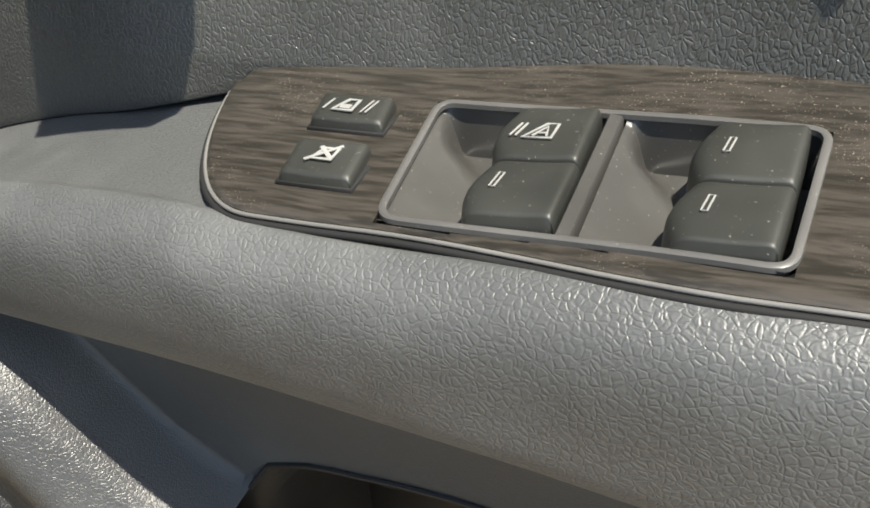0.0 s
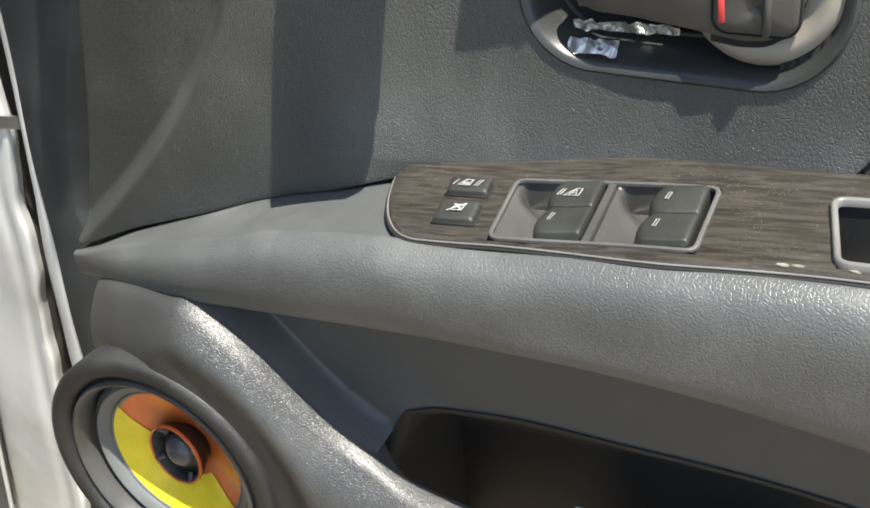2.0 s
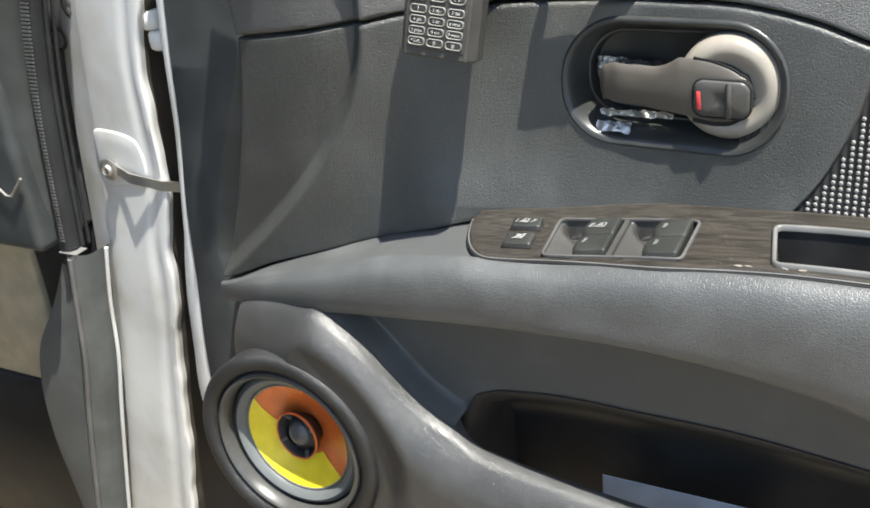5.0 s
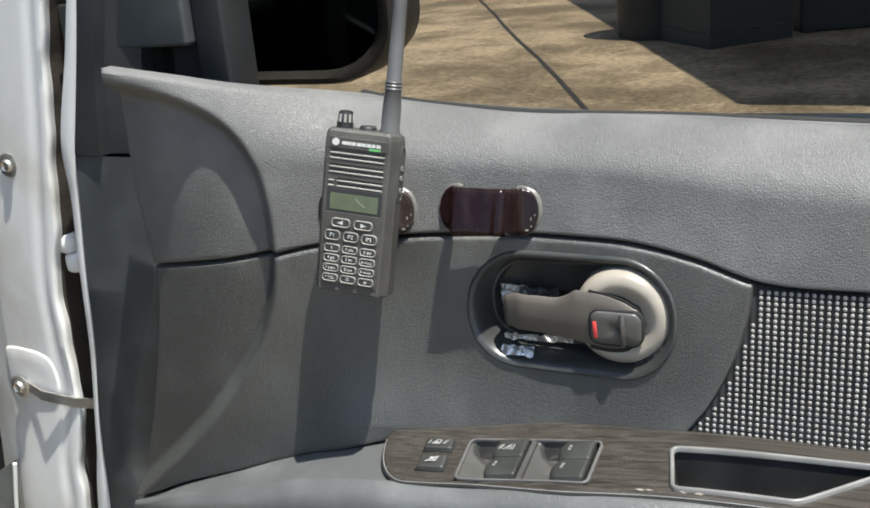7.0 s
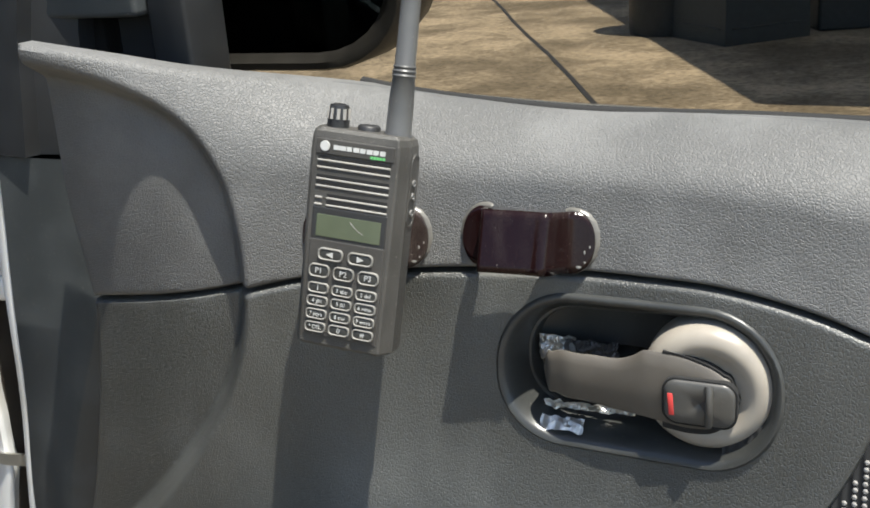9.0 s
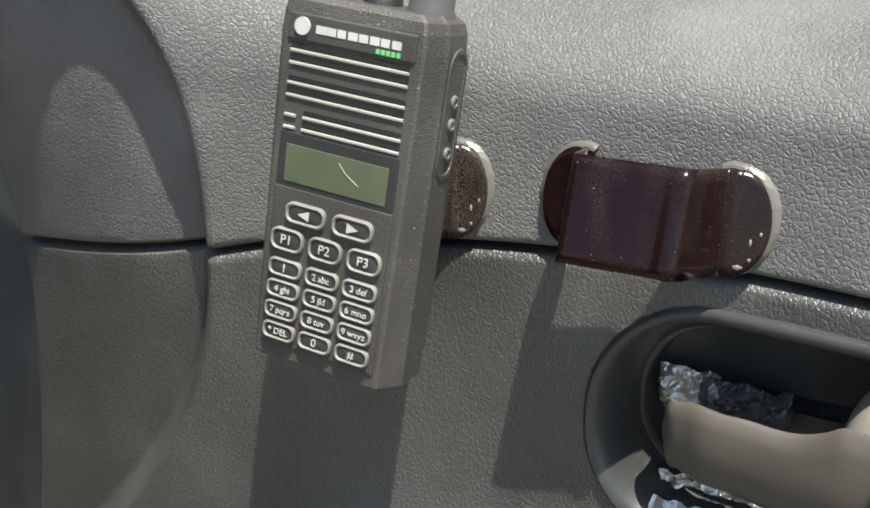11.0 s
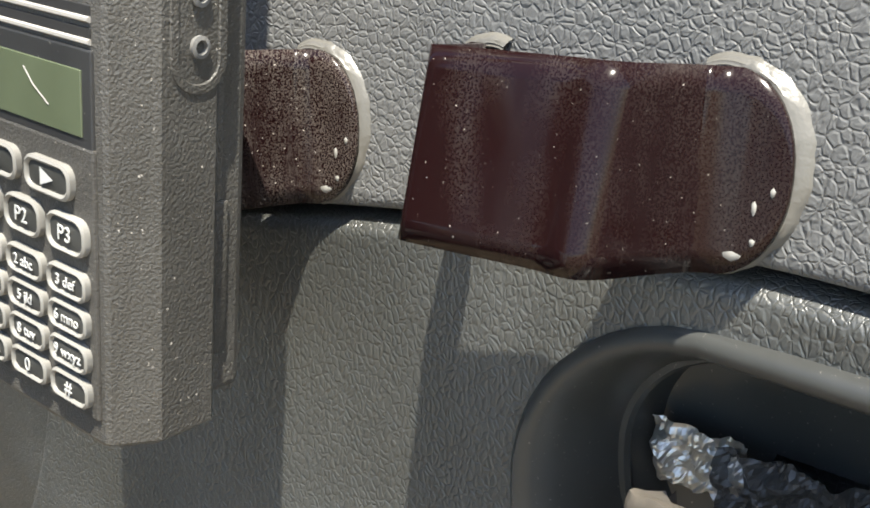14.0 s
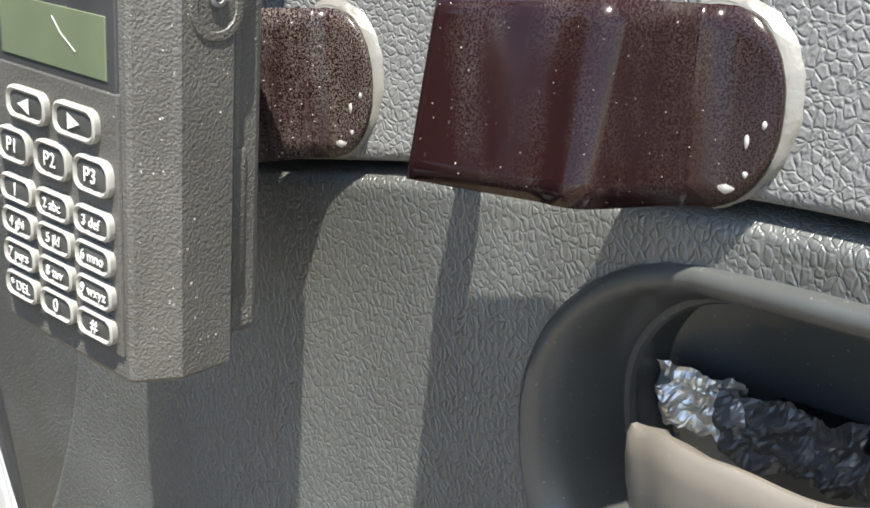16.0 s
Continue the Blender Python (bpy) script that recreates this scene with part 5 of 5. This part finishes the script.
def make_clip():
    e = empty("acrylic_clip", "bent dark red acrylic clip glued to vinyl trim", "clip", group="acrylic clips")
    ob = part("bent_strip", omega_clip(), M_ACRYL, e)
    ob.matrix_parent_inverse = Matrix()
    so = ob.modifiers.new("thickness", "SOLIDIFY")
    so.thickness, so.offset = 0.0018, 0.0
    for ce, s, w, seed in ((0.0385, 1, 0.015, 3), (-0.0135, -1, 0.014, 8)):
        t = part("adhesive_pad", adhesive(ce, s, w, seed), M_TAPE, e, "pale foam adhesive edge")
        t.matrix_parent_inverse = Matrix()
    # chipped flecks on the lower edge of the foot
    random.seed(11)
    for x, z, w, h in ((0.0478, -0.0052, 0.0006, 0.0016), (0.0508, -0.0022, 0.0005, 0.001), (0.0448, -0.0142, 0.0018, 0.0009), (0.0482, -0.0112, 0.0006, 0.0008), (0.0408, 0.0045, 0.0006, 0.0007)):
        bm = bmesh.new()
        bmesh.ops.create_icosphere(bm, subdivisions=1, radius=1.0)
        for v in bm.verts:
            v.co = Vector((v.co.x * w * random.uniform(0.7, 1.2), v.co.y * 0.0003, v.co.z * h * random.uniform(0.7, 1.2)))
        bmesh.ops.translate(bm, vec=(x, -0.0034, z), verts=bm.verts)
        f_ = part("fleck", bm, M_KEYLINE, e)
        f_.matrix_parent_inverse = Matrix()
    return e


clip = make_clip()


def on_trim(x, z, proud):
    """A pose on the upper trim's face, leaning with it."""
    y = lambda a, c: float(door_y(np.array([[a]]), np.array([[c]]))[0, 0])
    lean = math.degrees(math.atan2(y(x, z + 0.012) - y(x, z - 0.012), 0.024))
    turn = math.degrees(math.atan2(y(x + 0.03, z) - y(x - 0.03, z), 0.06))
    return pose(x, y(x, z) - proud, z, -lean, 0, turn)


clip.matrix_basis = on_trim(0.018, 0.9275, 0.0012) @ pose(-0.018, 0, 0, 0, 1.5, 0)
clip2 = copy_thing(clip, on_trim(-0.085, 0.9265, 0.0012) @ pose(-0.018, 0, 0, 0, 2, 0))
tagged(clip2, "dust-covered bent dark red acrylic clip carrying the radio", "clip", "acrylic clips")
for ob in clip2.children:
    if ob.name.startswith("bent_strip"):
        ob.data = ob.data.copy()
        ob.data.materials[0] = M_ACRYLD

# ---- car body beside the door ----
car = empty("car", "white car seen at its open front door", "car", (-0.5, 0.05, 0.0))
seal_x = crom([0.1, 0.45, 0.617, 0.705, 0.791, 0.835, 0.895, 0.979, 1.1, 1.5], [-0.70, -0.615, -0.589, -0.579, -0.568, -0.560, -0.546, -0.520, -0.485, -0.38])
fold_x = crom([0.1, 0.379, 0.516, 0.612, 0.735, 0.806, 0.908, 0.975, 1.1, 1.5], [-0.68, -0.625, -0.589, -0.574, -0.554, -0.546, -0.531, -0.516, -0.49, -0.41])
pil_x = crom([0.1, 0.46, 0.576, 0.626, 0.696, 0.778, 0.814, 0.896, 0.977, 1.1, 1.5], [-0.56, -0.500, -0.480, -0.475, -0.457, -0.455, -0.455, -0.440, -0.423, -0.40, -0.33])


def pillar_y(x, z):
    """Depth of the pillar's broad face."""
    f_, c = float(fold_x(z)), float(pil_x(z))
    return 0.052 - 0.016 * (x - f_) / (c - f_)


rows, side = [], []
for z in np.linspace(0.12, 1.5, 180):
    z = float(z)
    a, f_, c = float(seal_x(z)) - 0.022, float(fold_x(z)), float(pil_x(z))
    w = c - f_
    wob = 0.0016 * math.sin(z * 23) + 0.001 * math.sin(z * 57 + 1) + 0.0006 * math.sin(z * 130)
    low = 0.0012 * math.sin(z * 31) * float(sstep((0.72 - z) / 0.15))
    rows.append([(a, 0.066, z), (a + 0.5 * (f_ - a), 0.0598, z), (f_ - 0.004, 0.0538, z), (f_ - 0.001, 0.0525, z), (f_ + 0.0015, 0.0517, z), (f_ + 0.3 * w, 0.0472, z), (f_ + 0.62 * w, 0.042 + low, z), (f_ + 0.74 * w, 0.0402 + low, z),
                 (f_ + 0.755 * w, 0.0408 + low, z), (f_ + 0.86 * w, 0.0391, z), (f_ + 0.875 * w, 0.0383, z), (c - 0.0035, 0.0365, z), (c - 0.0012 + wob, 0.0372, z), (c + wob, 0.0395, z), (c - 0.0008 + wob, 0.043, z), (c - 0.003 + wob, 0.05, z)])
    side.append([(c - 0.003 + wob, 0.05, z), (c - 0.001 + wob, 0.07, z), (c + 0.002, 0.14, z), (c + 0.02, 0.3, z)])
part("door_pillar", sheet(rows), M_PAINT, car, "white painted door pillar, dusty at its edge")
# the pillar's inner side, dark brown instead of white paint
part("hinge_gap", sheet(side), M_GAP, car, "dark gap behind the hinges")
# door seal: soft tube with a ribbed face and two thin lips
rows, lip, lip2 = [], [], []
for z in np.linspace(0.618, 1.5, 120):
    z = float(z)
    a = float(seal_x(z)) - 0.013
    rows.append([(a + 0.0115 * math.cos(t), 0.02 + 0.011 * math.sin(t), z) for t in np.linspace(0, 2 * math.pi, 16, endpoint=False)])
    lip.append((a + 0.0105, 0.028, z))
    lip2.append((a + 0.0125, 0.036, z))
seal = part("door_seal", sheet(rows, close_v=True), M_RUBBER, car, "ribbed black rubber door seal")
part("seal_lip", ribbon(lip, round_sec(0.0028, 8)), M_RUBBER, seal)
part("seal_lip", ribbon(lip2, round_sec(0.0022, 8)), M_BLACK, seal)
# ribs catching light: their brightness is painted as a paler rubber
for k in range(118):
    z = 0.63 + 0.004 * k
    a = float(seal_x(z)) - 0.009
    wide = 0.0022 + 0.0028 * float(sstep((z - 0.74) / 0.1))
    part("seal_rib", box_bm(a - 0.0015 - wide, a - 0.0015 + wide, 0.0078, 0.0102, z, z + 0.0023), M_SEALRIB_LIT, seal, smooth=False)
part("seal_end", box_bm(-0.609, -0.583, 0.008, 0.026, 0.6145, 0.6165, 0.0008), M_TRIMLINE, car, "pale end clip of the seal")
# sill trim under the seal
scuff_l = crom([0.2, 0.398, 0.467, 0.547, 0.618], [-0.69, -0.647, -0.629, -0.614, -0.605])
scuff_r = crom([0.2, 0.399, 0.467, 0.547, 0.618], [-0.66, -0.614, -0.597, -0.585, -0.569])
wedge_l = crom([0.2, 0.332, 0.395, 0.458, 0.532, 0.598], [-0.73, -0.741, -0.735, -0.716, -0.665, -0.627])
rows, wedge, lit_edge = [], [], []
for z in np.linspace(0.2, 0.615, 60):
    z = float(z)
    l_, r_ = float(scuff_l(z)), float(scuff_r(z))
    w = r_ - l_
    rows.append([(l_, 0.03, z), (l_ + 0.002, 0.014, z), (l_ + 0.36 * w, 0.007, z), (l_ + 0.42 * w, 0.0035, z), (l_ + 0.52 * w, 0.004, z), (l_ + 0.58 * w, 0.009, z), (l_ + 0.9 * w, 0.013, z), (r_, 0.018, z), (r_ + 0.001, 0.045, z)])
    lit_edge.append((r_ + 0.006, 0.035, z))
    if z < 0.6:
        wl = float(wedge_l(z))
        wedge.append([(wl - 0.002, 0.05, z), (wl, 0.027, z), (wl + 0.3 * (l_ - wl), 0.02, z), (l_ - 0.006, 0.017, z), (l_ - 0.003, 0.03, z)])
part("scuff_plate", sheet(rows), M_CARPET, car, "grey plastic sill trim with a raised ridge")
# the ridge's lit crest, painted as a paler grey ribbon
part("scuff_ridge_lit", ribbon([(float(scuff_l(z)) + 0.47 * float(scuff_r(z) - scuff_l(z)), 0.0045, float(z)) for z in np.linspace(0.2, 0.612, 30)], round_sec(0.0032, 8)), M_TRIMLINE, car)
# white ribbon drawn for the light caught on the flange's edge
part("flange_lit_edge", ribbon(lit_edge, round_sec(0.0024, 8)), M_PAINT, car)
part("kick_trim", sheet(wedge), M_CARPET, car, "grey curved kick trim")
bolt_m = lambda x, y, z: Matrix.Translation((x, y, z)) @ FACE_OUT
for x, z, r in ((-0.488, 0.951, 0.0105), (-0.538, 0.708, 0.0105)):
    bb = part("bolt", lathe([(r * 1.15, 0.0), (r * 1.15, 0.0012), (r, 0.0022), (r * 0.72, 0.0024), (r * 0.62, 0.0028), (r * 0.56, 0.0055), (r * 0.45, 0.0062), (r * 0.3, 0.0045), (0, 0.0045)], 28, bolt_m(x, pillar_y(x, z) - (0.0045 if z < 0.8 else 0.0), z)), M_METAL, car, "grey pillar bolt")
for x, z in ((-0.554, 0.931), (-0.552, 0.879), (-0.580, 0.844)):
    turn = pose(0, 0, 0, 0, 0, -10)
    plug = part("plug", lathe([(0.0128, -0.002), (0.0128, 0.0006), (0.0118, 0.0012), (0.0108, 0.0004), (0.0098, 0.0004)], 28, Matrix.Translation((x, 0.0592, z)) @ turn @ FACE_OUT), M_RUBBER, car, "grey rubber plug")
    part("plug_cap", lathe([(0.01, 0.0), (0.0095, 0.0014), (0.008, 0.0018), (0.002, 0.0012), (0, 0.0008)], 28, Matrix.Translation((x, 0.0592, z)) @ turn @ FACE_OUT), M_PLUG, plug)


def raised_pad(outline, height):
    """A pressed pad on the pillar's face, with rounded shoulders."""
    cx = sum(p[0] for p in outline) / len(outline)
    cz = sum(p[1] for p in outline) / len(outline)
    pts = bez(list(outline) + [outline[0]], 6)[:-1]
    return sheet([[(cx + (p[0] - cx) * k, pillar_y(cx + (p[0] - cx) * k, cz + (p[1] - cz) * k) - height * h, cz + (p[1] - cz) * k) for p in pts] for k, h in ((1.06, -0.3), (1.03, 0.2), (1.0, 0.8), (0.96, 1.0), (0.5, 1.0), (0.01, 1.0))], close_v=True)


part("check_plate", raised_pad([(-0.556, 0.742), (-0.553, 0.75), (-0.53, 0.751), (-0.494, 0.75), (-0.483, 0.742), (-0.48, 0.72), (-0.483, 0.702), (-0.495, 0.696), (-0.55, 0.684), (-0.557, 0.69)], 0.0018), M_PAINT, car, "raised white check strap mount")
part("check_strap", ribbon([(-0.53, 0.0455, 0.709), (-0.5, 0.034, 0.706), (-0.46, 0.036, 0.701), (-0.41, 0.05, 0.697)], [(-0.0055, -0.0012), (0.0055, -0.0012), (0.0055, 0.0012), (-0.0055, 0.0012)], up=(0, -1, 0)), M_METAL, car, "steel door check strap")
for hz in (0.869, 0.849, 0.52, 0.5):
    part("hinge", lathe([(0, -0.0095), (0.008, -0.0095), (0.0105, -0.007), (0.011, 0.0), (0.0105, 0.007), (0.008, 0.0095), (0, 0.0095)], 20, Matrix.Translation((-0.447 + 0.006 * (hz < 0.86), 0.06, hz))), M_PAINT, car, "white painted door hinge knuckle")
for k in range(9):
    part("bellows_ring", lathe([(0.003, -0.0025), (0.006, -0.001), (0.0062, 0.0008), (0.003, 0.0025)], 14, Matrix.Translation((-0.438 - 0.0008 * k, 0.05, 0.69 - 0.0052 * k))), M_RUBBER, car, "ring of a black ribbed cable boot")
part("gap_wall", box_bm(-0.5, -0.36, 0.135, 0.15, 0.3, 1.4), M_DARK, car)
part("wing_edge", box_bm(-0.47, -0.37, 0.118, 0.13, 1.012, 1.4, 0.003, 2), M_PAINT, car, "dusty white inner edge of the wing")
part("wing_bead", ribbon([(-0.425, 0.117, 1.012), (-0.415, 0.115, 1.1), (-0.40, 0.113, 1.3)], round_sec(0.003, 8)), M_RUBBER, car)
# wing beyond the pillar and interior trims at the front
rows = []
for x in np.linspace(-2.2, -0.54, 30):
    x = float(x)
    rows.append([(x, 0.3, 0.3), (x, 0.34, 0.6), (x, 0.33, 0.85), (x, 0.28, 0.97), (x, 0.15, 1.03), (x, 0.08, 1.06)])
part("wing", sheet(rows), M_PAINT, car)
part("dash_end", box_bm(-1.0, -0.614, -0.008, 0.3, 0.618, 1.02, 0.012, 4), M_SMOOTH, car, "dark grey dashboard end panel")
rows = [[(float(seal_x(z)) - 0.022, 0.03, float(z)), (float(seal_x(z)) - 0.031, 0.012, float(z)), (float(seal_x(z)) - 0.06, -0.002, float(z)), (float(seal_x(z)) - 0.2, -0.004, float(z))] for z in np.linspace(0.63, 1.4, 40)]
part("dash_side", sheet(rows), M_SMOOTH, car, "dark grey trim beside the seal")
part("dash_lip", ribbon([(-0.72, -0.011, 0.76), (-0.655, -0.012, 0.703), (-0.64, -0.012, 0.69), (-0.632, -0.012, 0.69), (-0.612, -0.01, 0.712)], round_sec(0.0016, 6)), M_KEYLINE, car)
part("kick_panel", box_bm(-0.735, -0.6, 0.07, 0.2, 0.1, 0.62, 0.01, 3), M_BLACK, car, "dark kick panel")
part("footwell_wall", box_bm(-1.3, -0.737, 0.066, 0.09, 0.37, 0.62, 0.004), M_BEIGE, car, "beige footwell lining")
part("footwell_mat", box_bm(-1.3, -0.735, 0.06, 0.2, 0.1, 0.369, 0.004), M_BLACK, car, "dark footwell mat edge")

# the rest of the car, behind the camera
AX, IN, HG = Vector((0.087, -0.996, 0)), Vector((-0.996, -0.087, 0)), Vector((-0.5, 0.0, 0))
CARM = Matrix((AX, IN, (0, 0, 1))).transposed().to_4x4()
CARM.translation = HG


def cbox(name, x0, x1, y0, y1, z0, z1, bevel, material, label=""):
    return part(name, box_bm(x0, x1, y0, y1, z0, z1, bevel, 3, CARM), material, car, label)


cbox("roof", 0.35, 2.6, 0.12, 1.45, 1.47, 1.52, 0.02, M_PAINT)
cbox("centre_pillar", 1.22, 1.34, 0.03, 0.14, 0.3, 1.48, 0.02, M_PAINT)
cbox("rear_door", 1.34, 2.5, -0.02, 0.12, 0.25, 0.98, 0.03, M_PAINT)
cbox("floor", 0.3, 2.5, 0.35, 1.5, 0.2, 0.3, 0.01, M_CARPET)
cbox("headliner", 0.4, 2.5, 0.14, 1.4, 1.44, 1.468, 0.01, M_CARPET)
cbox("far_side", -0.2, 2.5, 1.45, 1.5, 0.25, 1.45, 0.01, M_CARPET)
for ax_, r0 in ((-0.55, 0.31),):
    wheel = part("wheel", lathe([(0.12, -0.1), (0.2, -0.1), (0.29, -0.09), (0.31, -0.06), (0.31, 0.06), (0.29, 0.09), (0.2, 0.1), (0.12, 0.1)], 40,
                                CARM @ Matrix.Translation((ax_, 0.16, r0)) @ pose(0, 0, 0, 90, 0, 0)), M_RUBBER, car, "black tyre")
seat = empty("driver_seat", "dark grey fabric driver seat inside the car", "seat", CARM @ Vector((0.95, 0.5, 0.3)))
part("cushion", box_bm(0.65, 1.2, 0.24, 0.74, 0.3, 0.52, 0.06, 4, CARM), M_CARPET, seat)
part("backrest", box_bm(1.12, 1.3, 0.24, 0.74, 0.45, 1.1, 0.07, 4, CARM), M_CARPET, seat)

# ---- yard beyond the window ----
binm = pose(-0.78, 6.55, 0, 0, 0, 42)
bin_ = empty("storage_bin", "dark plastic bin standing on the concrete", "bin", (-0.78, 6.55, 0))


def bpart(name, bm, label=""):
    bmesh.ops.transform(bm, matrix=binm, verts=bm.verts)
    return part(name, bm, M_BIN, bin_, label, smooth=False)


bpart("shell", prism([(0.0, [(0, 0), (0.66, 0), (0.66, 0.66), (0, 0.66)]), (0.04, [(0, 0), (0.66, 0), (0.66, 0.66), (0, 0.66)]), (1.05, [(0.03, 0.03), (0.63, 0.03), (0.63, 0.63), (0.03, 0.63)])]), "dark tapered bin body")
bpart("rim", box_bm(0.01, 0.65, 0.01, 0.65, 1.05, 1.1, 0.015))
for a in (0, 1):
    bm = box_bm(0.06, 0.6, -0.006, 0.004, 0.1, 0.112, 0.002)
    if a:
        bmesh.ops.transform(bm, matrix=Matrix.Translation((0, 0, 0)) @ pose(0, 0, 0, 0, 0, 90) @ Matrix.Scale(-1, 4, (0, 1, 0)), verts=bm.verts)
    bpart("rib", bm)
drum = part("drum", lathe([(0.0, 0), (0.28, 0), (0.29, 0.03), (0.29, 0.45), (0.3, 0.47), (0.29, 0.49), (0.29, 0.9), (0.27, 0.93), (0, 0.93)], 40, Matrix.Translation((-1.28, 7.3, 0))), M_BIN, None)
tagged(drum, "dark round drum standing behind the bin", "drum")
crate = part("crate", box_bm(0, 0.7, 0, 0.6, 0, 0.8, 0.02, 2, pose(-0.25, 7.15, 0, 0, 0, 20)), M_BIN, None, smooth=False)
tagged(crate, "dark crate standing beside the bin", "crate")
# unseen flat roof on posts, added only to cast shade on the yard
shelter = empty("yard_shade_blocker", "unseen flat roof on posts, added to shade the yard", "shelter", (3, 7, 0))
e0, e1 = Vector((0.72, 4.35)), Vector((-1.75, 9.8))
ring0 = [(e0.x, e0.y), (6.5, 4.0), (6.5, 10.5), (e1.x, e1.y)]
bm = prism([(3.2, ring0), (3.35, ring0)])
part("roof", bm, M_WALL, shelter, smooth=False)
for px, py in ((6.3, 4.3), (6.3, 10.2), (1.6, 10.0), (1.9, 4.5)):
    part("post", box_bm(px - 0.06, px + 0.06, py - 0.06, py + 0.06, 0, 3.2, 0.01), M_WALL, shelter)
wall = part("wall_north", box_bm(-16, 14, 16, 16.2, 0, 3.0), M_WALL, None, smooth=False)
tagged(wall, "plain yard wall far beyond the car", "wall", kind="structure")
